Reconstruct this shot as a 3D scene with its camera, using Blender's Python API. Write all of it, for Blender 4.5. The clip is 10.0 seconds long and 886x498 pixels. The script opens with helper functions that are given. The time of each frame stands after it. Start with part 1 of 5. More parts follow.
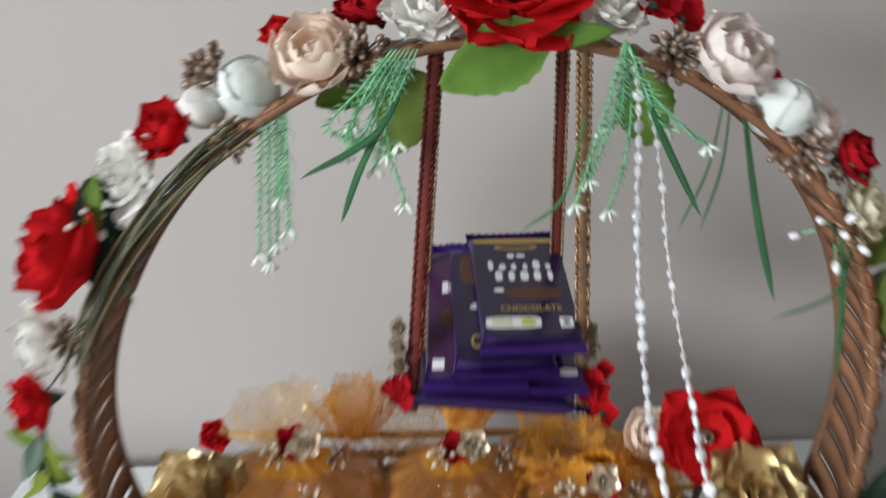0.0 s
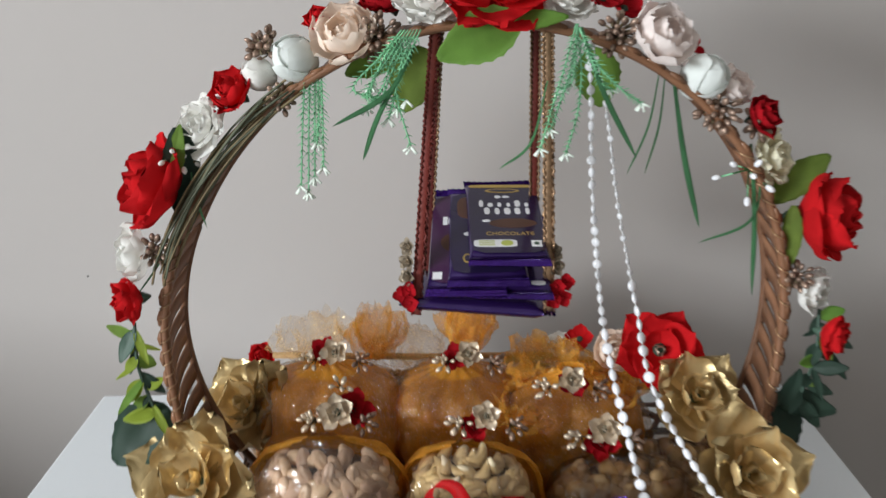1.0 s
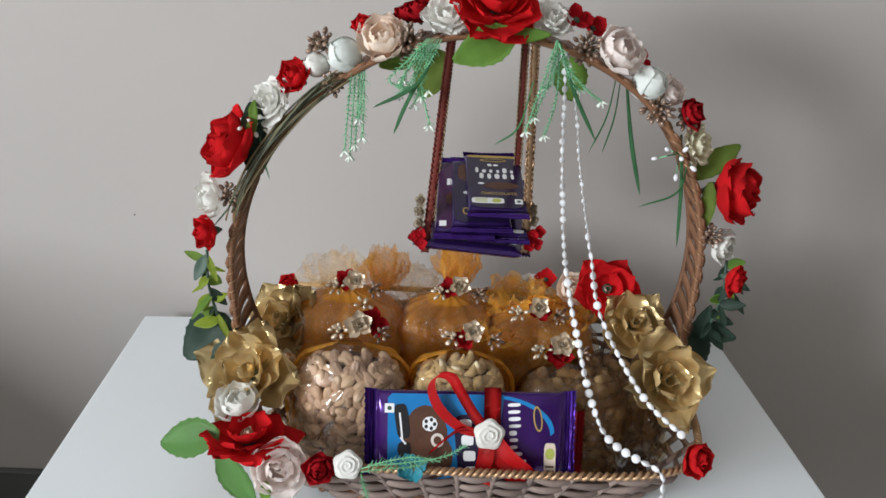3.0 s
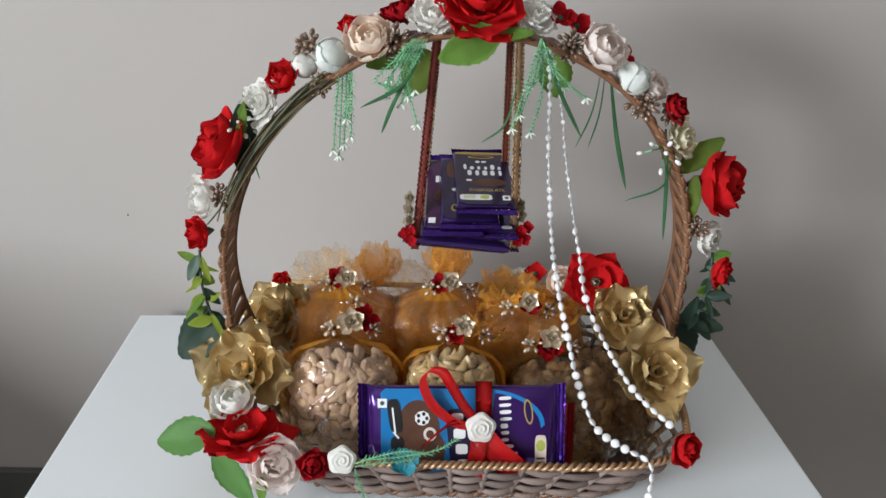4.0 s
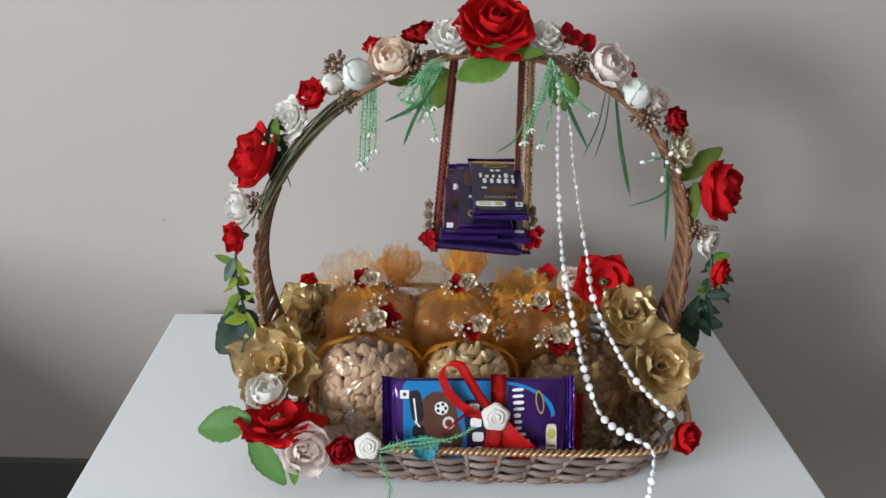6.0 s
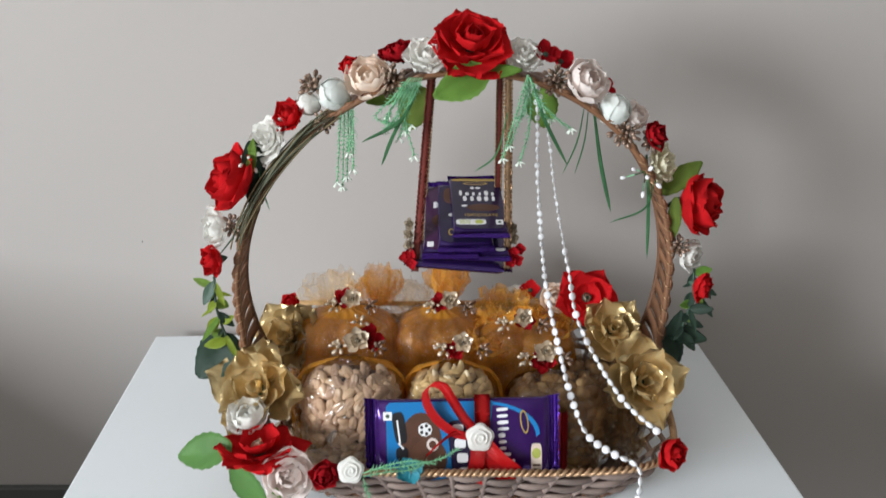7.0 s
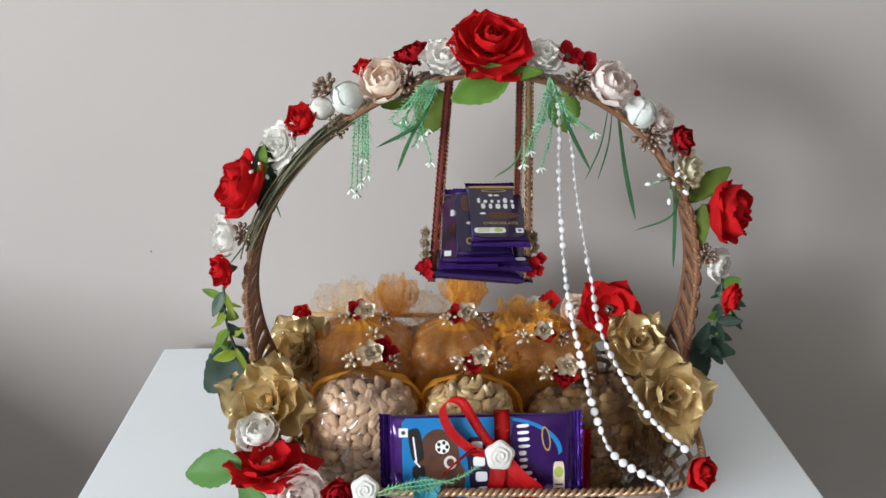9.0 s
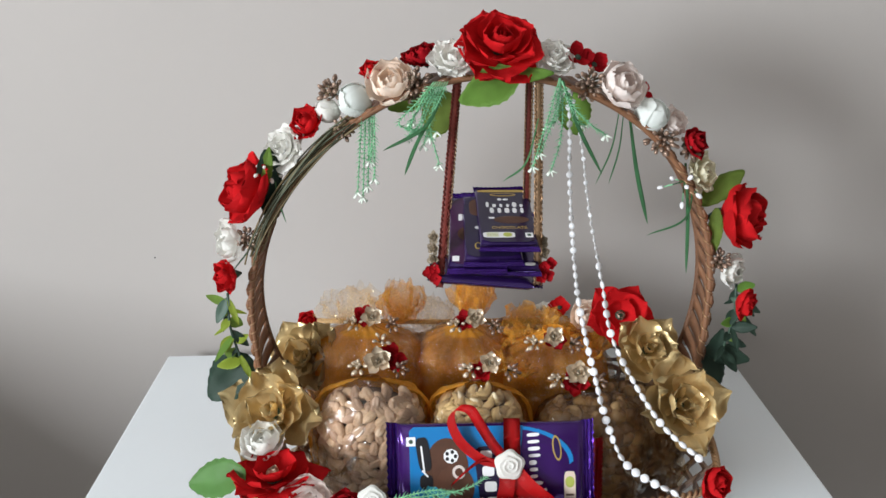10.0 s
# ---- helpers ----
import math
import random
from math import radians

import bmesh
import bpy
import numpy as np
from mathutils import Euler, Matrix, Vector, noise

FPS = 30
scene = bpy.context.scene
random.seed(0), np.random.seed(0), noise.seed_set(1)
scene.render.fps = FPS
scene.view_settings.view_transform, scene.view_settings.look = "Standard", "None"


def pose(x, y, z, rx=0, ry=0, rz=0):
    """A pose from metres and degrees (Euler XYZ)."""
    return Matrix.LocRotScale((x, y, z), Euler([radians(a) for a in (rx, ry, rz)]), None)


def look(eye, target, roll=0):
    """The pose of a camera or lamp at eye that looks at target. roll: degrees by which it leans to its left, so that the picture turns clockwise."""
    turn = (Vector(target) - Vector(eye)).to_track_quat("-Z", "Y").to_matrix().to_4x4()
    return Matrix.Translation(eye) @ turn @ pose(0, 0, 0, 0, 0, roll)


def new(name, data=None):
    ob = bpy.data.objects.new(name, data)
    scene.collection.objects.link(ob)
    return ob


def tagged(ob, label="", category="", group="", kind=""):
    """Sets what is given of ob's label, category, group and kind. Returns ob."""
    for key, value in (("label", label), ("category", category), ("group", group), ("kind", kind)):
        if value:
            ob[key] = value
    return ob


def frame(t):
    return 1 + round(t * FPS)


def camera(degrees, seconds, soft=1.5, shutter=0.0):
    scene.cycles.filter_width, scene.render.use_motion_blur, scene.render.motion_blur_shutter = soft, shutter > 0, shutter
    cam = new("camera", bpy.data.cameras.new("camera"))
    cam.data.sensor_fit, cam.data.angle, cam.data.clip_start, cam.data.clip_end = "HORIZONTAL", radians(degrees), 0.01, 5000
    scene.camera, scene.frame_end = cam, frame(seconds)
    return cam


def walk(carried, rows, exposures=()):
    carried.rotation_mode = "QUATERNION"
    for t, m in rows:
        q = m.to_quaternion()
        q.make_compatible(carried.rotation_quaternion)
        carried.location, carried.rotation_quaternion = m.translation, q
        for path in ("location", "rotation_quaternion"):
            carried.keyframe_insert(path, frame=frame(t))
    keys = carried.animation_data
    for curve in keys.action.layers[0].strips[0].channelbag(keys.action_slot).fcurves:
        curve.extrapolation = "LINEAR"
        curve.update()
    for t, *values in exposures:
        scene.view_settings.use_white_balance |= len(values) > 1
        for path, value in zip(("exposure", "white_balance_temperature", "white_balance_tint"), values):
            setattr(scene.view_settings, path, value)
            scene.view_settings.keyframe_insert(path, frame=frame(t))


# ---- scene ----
cam = camera(55.0, 10.0, shutter=1.0)
PATH = [
    (0, (-0.044, -0.422, 0.861), (-0.053, 1.466, 0.201), -1.0),
    (0.5, (-0.034, -0.52, 0.856), (-0.106, 1.372, 0.211), -1.7),
    (1, (-0.019, -0.564, 0.861), (-0.108, 1.325, 0.212), -1.2),
    (1.5, (-0.005, -0.618, 0.871), (-0.114, 1.257, 0.184), -0.7),
    (2, (-0.016, -0.659, 0.878), (-0.067, 1.206, 0.156), 1.1),
    (3.3, (-0.05, -0.761, 0.923), (-0.04, 1.098, 0.186), 2.0),
    (3.5, (-0.048, -0.762, 0.923), (-0.028, 1.098, 0.19), 1.9),
    (4, (-0.041, -0.757, 0.927), (-0.035, 1.095, 0.171), 1.3),
    (4.5, (-0.036, -0.769, 0.935), (-0.043, 1.086, 0.186), 1.0),
    (5, (-0.036, -0.802, 0.948), (-0.043, 1.061, 0.22), 1.2),
    (5.5, (-0.042, -0.816, 0.952), (-0.07, 1.042, 0.213), 0.9),
    (6.8, (-0.04, -0.808, 0.958), (-0.061, 1.05, 0.181), 0.2),
    (7, (-0.036, -0.805, 0.959), (-0.038, 1.056, 0.226), -0.0),
    (7.5, (-0.038, -0.798, 0.954), (-0.047, 1.067, 0.231), -0.1),
    (8, (-0.041, -0.791, 0.951), (-0.053, 1.076, 0.234), -0.2),
    (8.5, (-0.041, -0.783, 0.948), (-0.062, 1.086, 0.236), -0.3),
    (9, (-0.043, -0.776, 0.945), (-0.07, 1.095, 0.238), -0.3),
    (9.5, (-0.044, -0.77, 0.94), (-0.078, 1.105, 0.244), -0.4),
    (10, (-0.046, -0.762, 0.938), (-0.085, 1.114, 0.246), -0.5),
]
walk(cam, [(t, look(eye, target, roll)) for t, eye, target, roll in PATH],
     [(0, 0.08), (1.0, 0.08), (2.0, 0.07), (5.5, 0.02), (6.8, 0.04), (7.0, 0.17), (7.5, 0.20), (10, 0.25)])

# ---- light ----
world = bpy.data.worlds.new("world")
scene.world = world
world.use_nodes = True
sky = world.node_tree.nodes.new("ShaderNodeTexSky")
sky.sky_type, sky.sun_disc = "NISHITA", False
sky.sun_elevation, sky.sun_rotation = radians(38), radians(-60)
world.node_tree.links.new(sky.outputs[0], world.node_tree.nodes["Background"].inputs[0])
world.node_tree.nodes["Background"].inputs[1].default_value = 0.08
# daylight coming in through the window in the side wall
WIN_Y, WIN_Z, WIN_W, WIN_H = -1.95, 1.13, 1.55, 0.80
lamp_data = bpy.data.lights.new("window_daylight", "AREA")
lamp_data.shape, lamp_data.size, lamp_data.size_y = "RECTANGLE", WIN_W, WIN_H
lamp_data.energy, lamp_data.color = 122.0, (0.905, 0.96, 1.0)
window_daylight = new("window_daylight", lamp_data)
window_daylight.matrix_world = look((-2.17, WIN_Y, WIN_Z), (-1.17, WIN_Y, WIN_Z))

# ---- materials ----
T = 0.40          # height of the table top
WALL_Y = 0.315    # face of the wall behind the table


def material(name, color, rough=0.7, metal=0.0, vary=0.12, scale=60.0, bump=0.15, sheen=0.0, spec=0.4, coat=0.0, fine=600.0, trans=0.0, hue=0.0):
    """A procedural surface: colour varying at two scales and from piece to piece, with a fine relief."""
    m = bpy.data.materials.new(name)
    m.use_nodes = True
    nt = m.node_tree
    b = nt.nodes["Principled BSDF"]
    co = nt.nodes.new("ShaderNodeTexCoord")
    n1, n2 = nt.nodes.new("ShaderNodeTexNoise"), nt.nodes.new("ShaderNodeTexNoise")
    n1.inputs["Scale"].default_value, n2.inputs["Scale"].default_value = scale, fine
    n1.inputs["Detail"].default_value, n2.inputs["Detail"].default_value = 4, 3
    geo = nt.nodes.new("ShaderNodeNewGeometry")
    nt.links.new(geo.outputs["Position"], n1.inputs["Vector"])
    nt.links.new(geo.outputs["Position"], n2.inputs["Vector"])
    info = nt.nodes.new("ShaderNodeObjectInfo")
    add = nt.nodes.new("ShaderNodeMath")
    add.operation = "ADD"
    nt.links.new(n1.outputs[0], add.inputs[0])
    mul = nt.nodes.new("ShaderNodeMath")
    mul.operation = "MULTIPLY_ADD"
    mul.inputs[1].default_value, mul.inputs[2].default_value = 0.7, -0.35
    nt.links.new(info.outputs["Random"], mul.inputs[0])
    nt.links.new(mul.outputs[0], add.inputs[1])
    ramp = nt.nodes.new("ShaderNodeMapRange")
    ramp.inputs["From Min"].default_value, ramp.inputs["From Max"].default_value = 0.1, 0.9
    ramp.inputs["To Min"].default_value, ramp.inputs["To Max"].default_value = 1 - vary, 1 + vary
    nt.links.new(add.outputs[0], ramp.inputs["Value"])
    hsv = nt.nodes.new("ShaderNodeHueSaturation")
    hsv.inputs["Color"].default_value = (*color, 1)
    nt.links.new(ramp.outputs[0], hsv.inputs["Value"])
    if hue:
        hm = nt.nodes.new("ShaderNodeMapRange")
        hm.inputs["To Min"].default_value, hm.inputs["To Max"].default_value = 0.5 - hue, 0.5 + hue
        nt.links.new(info.outputs["Random"], hm.inputs["Value"])
        nt.links.new(hm.outputs[0], hsv.inputs["Hue"])
    nt.links.new(hsv.outputs[0], b.inputs["Base Color"])
    b.inputs["Roughness"].default_value, b.inputs["Metallic"].default_value = rough, metal
    b.inputs["Specular IOR Level"].default_value = spec
    b.inputs["Sheen Weight"].default_value = sheen
    b.inputs["Coat Weight"].default_value = coat
    if bump:
        bp = nt.nodes.new("ShaderNodeBump")
        bp.inputs["Strength"].default_value, bp.inputs["Distance"].default_value = bump, 0.0006
        nt.links.new(n2.outputs[0], bp.inputs["Height"])
        nt.links.new(bp.outputs[0], b.inputs["Normal"])
    if trans:
        tl, mix = nt.nodes.new("ShaderNodeBsdfTranslucent"), nt.nodes.new("ShaderNodeMixShader")
        nt.links.new(hsv.outputs[0], tl.inputs["Color"])
        mix.inputs[0].default_value = trans
        nt.links.new(b.outputs[0], mix.inputs[1])
        nt.links.new(tl.outputs[0], mix.inputs[2])
        nt.links.new(mix.outputs[0], nt.nodes["Material Output"].inputs["Surface"])
    return m


def film_material(name, tint, gloss=0.25, wrinkle=34.0):
    """Thin clear cellophane: see-through, with sharp broken highlights along its wrinkles."""
    m = bpy.data.materials.new(name)
    m.use_nodes = True
    nt = m.node_tree
    nt.nodes.remove(nt.nodes["Principled BSDF"])
    tr, gl, mix = nt.nodes.new("ShaderNodeBsdfTransparent"), nt.nodes.new("ShaderNodeBsdfGlossy"), nt.nodes.new("ShaderNodeMixShader")
    tr.inputs[0].default_value = (*tint, 1)
    gl.inputs["Roughness"].default_value = 0.10
    geo, no, bp, fr = (nt.nodes.new(k) for k in ("ShaderNodeNewGeometry", "ShaderNodeTexNoise", "ShaderNodeBump", "ShaderNodeFresnel"))
    no.inputs["Scale"].default_value, no.inputs["Detail"].default_value, no.inputs["Distortion"].default_value = wrinkle, 2, 2.0
    nt.links.new(geo.outputs["Position"], no.inputs["Vector"])
    nt.links.new(no.outputs[0], bp.inputs["Height"])
    bp.inputs["Strength"].default_value, bp.inputs["Distance"].default_value = 1.0, 0.007
    nt.links.new(bp.outputs[0], gl.inputs["Normal"])
    fr.inputs["IOR"].default_value = 1.45
    ma = nt.nodes.new("ShaderNodeMath")
    ma.operation, ma.use_clamp = "MULTIPLY_ADD", True
    ma.inputs[1].default_value, ma.inputs[2].default_value = 0.45, gloss
    nt.links.new(fr.outputs[0], ma.inputs[0])
    nt.links.new(ma.outputs[0], mix.inputs[0])
    nt.links.new(tr.outputs[0], mix.inputs[1])
    nt.links.new(gl.outputs[0], mix.inputs[2])
    nt.links.new(mix.outputs[0], nt.nodes["Material Output"].inputs["Surface"])
    return m


def tulle_material(name, color, dense=0.7, mesh=1400.0, patch=0.6):
    """Sheer net cloth: threads of colour with gaps between them and a few glittering specks."""
    m = bpy.data.materials.new(name)
    m.use_nodes = True
    nt = m.node_tree
    b = nt.nodes["Principled BSDF"]
    b.inputs["Base Color"].default_value, b.inputs["Roughness"].default_value = (*color, 1), 0.6
    geo, no, no2, vo = (nt.nodes.new(k) for k in ("ShaderNodeNewGeometry", "ShaderNodeTexNoise", "ShaderNodeTexNoise", "ShaderNodeTexVoronoi"))
    no.inputs["Scale"].default_value, no2.inputs["Scale"].default_value, vo.inputs["Scale"].default_value = mesh, 38, 420
    for n in (no, no2, vo):
        nt.links.new(geo.outputs["Position"], n.inputs["Vector"])
    a = nt.nodes.new("ShaderNodeMath")
    a.operation = "MULTIPLY_ADD"
    a.inputs[1].default_value, a.inputs[2].default_value = 0.9, dense - 0.75
    nt.links.new(no.outputs[0], a.inputs[0])
    c = nt.nodes.new("ShaderNodeMath")
    c.operation, c.use_clamp = "MULTIPLY_ADD", True
    c.inputs[1].default_value = patch
    nt.links.new(no2.outputs[0], c.inputs[0])
    nt.links.new(a.outputs[0], c.inputs[2])
    tl, tr, m1, m2, gl = (nt.nodes.new(k) for k in ("ShaderNodeBsdfTranslucent", "ShaderNodeBsdfTransparent", "ShaderNodeMixShader", "ShaderNodeMixShader", "ShaderNodeBsdfGlossy"))
    tl.inputs[0].default_value = (*color, 1)
    m1.inputs[0].default_value = 0.55
    nt.links.new(b.outputs[0], m1.inputs[1])
    nt.links.new(tl.outputs[0], m1.inputs[2])
    nt.links.new(c.outputs[0], m2.inputs[0])
    nt.links.new(tr.outputs[0], m2.inputs[1])
    nt.links.new(m1.outputs[0], m2.inputs[2])
    less, m3 = nt.nodes.new("ShaderNodeMath"), nt.nodes.new("ShaderNodeMixShader")
    less.operation = "LESS_THAN"
    less.inputs[1].default_value = 0.16
    nt.links.new(vo.outputs["Distance"], less.inputs[0])
    gl.inputs["Color"].default_value, gl.inputs["Roughness"].default_value = (1.0, 0.8, 0.45, 1), 0.3
    nt.links.new(less.outputs[0], m3.inputs[0])
    nt.links.new(m2.outputs[0], m3.inputs[1])
    nt.links.new(gl.outputs[0], m3.inputs[2])
    nt.links.new(m3.outputs[0], nt.nodes["Material Output"].inputs["Surface"])
    return m


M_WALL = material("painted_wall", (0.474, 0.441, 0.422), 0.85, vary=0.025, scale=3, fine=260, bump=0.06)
# the wall paint darkened for the unseen walls, to keep bounce light low
M_WALL_DIM = material("dimmed_wall_paint", (0.37, 0.34, 0.31), 0.85, vary=0.04, scale=3, bump=0.05)
M_CEIL = material("ceiling_paint", (0.55, 0.54, 0.52), 0.9, vary=0.03, scale=2, bump=0.03)
M_FLOOR = material("floor_tile", (0.13, 0.125, 0.115), 0.35, vary=0.1, scale=5, bump=0.02)
M_SKIRT = material("skirting_tile", (0.10, 0.105, 0.10), 0.4, vary=0.1, scale=12, bump=0.03)
M_TABLE = material("white_laminate", (0.88, 0.93, 0.97), 0.34, vary=0.02, scale=7, bump=0.015, fine=900)
M_RED = material("red_cloth", (0.60, 0.012, 0.016), 0.85, vary=0.16, scale=70, spec=0.12, trans=0.30)
M_RED_DARK = material("dark_red_cloth", (0.36, 0.006, 0.012), 0.85, vary=0.20, scale=70, spec=0.12, trans=0.22)
M_WHITE = material("white_cloth", (0.92, 0.91, 0.87), 0.9, vary=0.05, scale=60, spec=0.1, trans=0.36)
M_WHITE_BLUE = material("white_satin_cloth", (0.88, 0.91, 0.88), 0.8, vary=0.06, scale=60, spec=0.2, trans=0.34)
M_CREAM = material("cream_cloth", (0.93, 0.80, 0.69), 0.9, vary=0.1, scale=60, spec=0.1, trans=0.36)
M_PEACH = material("peach_cloth", (0.93, 0.84, 0.80), 0.9, vary=0.1, scale=60, spec=0.1, trans=0.36)
M_YELLOWISH = material("pale_yellow_cloth", (0.88, 0.84, 0.66), 0.9, vary=0.1, scale=60, spec=0.1, trans=0.36)
M_GOLD = material("gold_cloth", (0.70, 0.53, 0.27), 0.30, metal=0.55, vary=0.32, scale=50, bump=0.5, fine=500, trans=0.25)
M_SILVERGOLD = material("champagne_foil_paper", (0.66, 0.55, 0.42), 0.38, metal=0.6, vary=0.2, scale=80, bump=0.3)
M_ROSETTE = material("dull_bronze_foil", (0.33, 0.27, 0.20), 0.42, metal=0.5, vary=0.25, scale=120, bump=0.3)
M_BRONZE = material("bronze_berry", (0.27, 0.185, 0.14), 0.36, metal=0.45, vary=0.4, scale=200, bump=0.2)
M_LEAF = material("leaf_green", (0.25, 0.39, 0.085), 0.7, vary=0.25, scale=60, spec=0.2, trans=0.3, hue=0.02)
M_LEAF_PALE = material("pale_leaf_green", (0.20, 0.42, 0.13), 0.5, vary=0.15, scale=45, trans=0.2)
M_LEAF_DARK = material("dark_leaf_green", (0.045, 0.085, 0.06), 0.55, vary=0.2, scale=60)
M_FERN = material("fern_green", (0.24, 0.58, 0.32), 0.5, vary=0.25, scale=90, trans=0.2)
M_BLADE = material("blade_green", (0.10, 0.29, 0.13), 0.5, vary=0.4, scale=25, trans=0.15)
M_LIME = material("lime_leaf", (0.38, 0.48, 0.06), 0.55, vary=0.25, scale=60, trans=0.2)
M_STEM = material("brown_stem", (0.16, 0.12, 0.06), 0.7, vary=0.3, scale=90)
M_TWIG = material("grey_green_twig", (0.085, 0.095, 0.06), 0.7, vary=0.3, scale=90)
M_TIP = material("white_fern_tip", (0.72, 0.78, 0.70), 0.5, vary=0.1)
M_CANE = material("brown_cane", (0.20, 0.092, 0.046), 0.5, vary=0.3, scale=55, bump=0.4, coat=0.15)
M_WICKER = material("washed_wicker", (0.215, 0.158, 0.137), 0.6, vary=0.35, scale=45, bump=0.6, fine=350)
M_BRAID = material("gold_braid", (0.34, 0.21, 0.12), 0.38, metal=0.6, vary=0.4, scale=240, bump=0.5)
M_REDCORD = material("dark_red_cord", (0.13, 0.018, 0.012), 0.6, vary=0.3, scale=120, bump=0.5)
M_NUT = material("pistachio_shell", (0.56, 0.40, 0.285), 0.5, vary=0.25, scale=90, bump=0.3, hue=0.01)
M_CASHEW = material("cashew_nut", (0.60, 0.48, 0.32), 0.5, vary=0.2, scale=90, bump=0.2, hue=0.01)
M_RAISIN = material("brown_dried_fruit", (0.23, 0.135, 0.065), 0.5, vary=0.35, scale=90, bump=0.4, hue=0.01)
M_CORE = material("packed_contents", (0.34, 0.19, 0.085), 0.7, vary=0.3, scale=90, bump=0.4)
# dark brown that paints the shade in the gaps between nuts
M_SHADE = material("nut_gap_shade", (0.12, 0.065, 0.035), 0.8, vary=0.3, scale=90, bump=0.4)
M_FILM = film_material("clear_cellophane", (0.98, 0.95, 0.90), 0.03)
M_FILM_BROWN = film_material("brownish_cellophane", (0.93, 0.82, 0.66), 0.02, 60.0)
M_FILM_CRINKLED = film_material("crinkled_cellophane", (0.985, 0.95, 0.90), 0.07, 75.0)
M_FILM_CLEAR = film_material("glossy_cellophane", (0.99, 0.95, 0.91), 0.05)
M_FILM_AMBER = film_material("amber_cellophane", (0.985, 0.90, 0.76), 0.05)
M_TULLE = tulle_material("orange_tulle", (0.95, 0.50, 0.075), 0.40)
M_TULLE_BODY = tulle_material("orange_organza", (0.97, 0.46, 0.05), 0.34, 1400.0, 1.5)
M_TULLE_PALE = tulle_material("pale_gold_tulle", (0.92, 0.62, 0.26), 0.20)
M_PURPLE = material("purple_foil_wrapper", (0.032, 0.012, 0.095), 0.24, metal=0.5, vary=0.2, scale=40, bump=0.25, fine=160, coat=0.4)
M_VIOLET = material("bright_purple_foil", (0.10, 0.03, 0.34), 0.17, metal=0.85, vary=0.25, scale=60, bump=0.4, fine=180, coat=0.4)
M_BIGFOIL = material("purple_glossy_wrapper", (0.045, 0.008, 0.13), 0.22, metal=0.5, vary=0.2, scale=40, bump=0.25, fine=160, coat=0.4)
M_DARKFOIL = material("dark_wrapper_print", (0.016, 0.010, 0.040), 0.20, vary=0.1, scale=40, bump=0.1, fine=160, coat=0.3)
M_PLUM = material("plum_wrapper_print", (0.055, 0.016, 0.060), 0.30, vary=0.15, scale=40, bump=0.1, fine=160, coat=0.3)
M_BLUE = material("blue_wrapper_print", (0.006, 0.175, 0.46), 0.30, vary=0.08, scale=40, bump=0.1, fine=160, coat=0.3)
M_CHOC = material("brown_print", (0.085, 0.036, 0.022), 0.4, vary=0.3, scale=70, bump=0.1)
M_BLACK = material("black_print", (0.012, 0.011, 0.014), 0.4, vary=0.1)
M_PRINT = material("white_print", (0.80, 0.80, 0.82), 0.45, vary=0.04)
M_GOLDPRINT = material("gold_print", (0.50, 0.34, 0.09), 0.4, metal=0.3, vary=0.15)
M_LIMEPRINT = material("green_print", (0.42, 0.46, 0.10), 0.45, vary=0.1)
M_REDPRINT = material("red_wrapper", (0.40, 0.012, 0.016), 0.35, vary=0.15, coat=0.3)
M_SATIN = material("red_satin_ribbon", (0.62, 0.012, 0.014), 0.26, vary=0.12, scale=60, bump=0.1, sheen=0.0)
M_PEARL = material("pearl_bead", (0.80, 0.80, 0.83), 0.16, vary=0.05, bump=0, coat=0.6, spec=0.7)
M_PEARL_CLEAR = material("translucent_bead", (0.88, 0.88, 0.90), 0.12, vary=0.05, bump=0, coat=0.6, trans=0.35)
M_THREAD = material("white_thread", (0.7, 0.7, 0.7), 0.7)
M_WOOD = material("thin_cane_stick", (0.42, 0.26, 0.12), 0.6, vary=0.25, scale=60, bump=0.3)
M_TEAL = material("teal_petal", (0.02, 0.20, 0.26), 0.6, vary=0.2)


# ---- building helpers ----
def mesh_of(name, bm, mat, smooth=True):
    me = bpy.data.meshes.new(name)
    bm.normal_update()
    bm.to_mesh(me)
    bm.free()
    if smooth:
        me.shade_smooth()
    for m in (mat if isinstance(mat, (list, tuple)) else [mat]):
        me.materials.append(m)
    return me


def part(name, bm, mat, parent=None, label="", smooth=True, at=None):
    me = bm if isinstance(bm, bpy.types.Mesh) else mesh_of(name, bm, mat, smooth)
    ob = new(name, me)
    if parent is not None:
        ob.parent = parent
    if at is not None:
        ob.matrix_basis = at
    return tagged(ob, label)


def thing(name, label, category, m=Matrix(), group="", kind=""):
    ob = new(name)
    ob.empty_display_size = 0.01
    ob.matrix_basis = m
    return tagged(ob, label, category, group, kind)


def box(bm, x0, x1, y0, y1, z0, z1, bevel=0.0):
    r = bmesh.ops.create_cube(bm, size=1.0, matrix=Matrix.Translation(((x0 + x1) / 2, (y0 + y1) / 2, (z0 + z1) / 2)) @ Matrix.Diagonal((x1 - x0, y1 - y0, z1 - z0, 1)))
    if bevel:
        edges = list({e for v in r["verts"] for e in v.link_edges})
        bmesh.ops.bevel(bm, geom=edges, offset=bevel, segments=2, affect="EDGES", profile=0.5)
    return bm


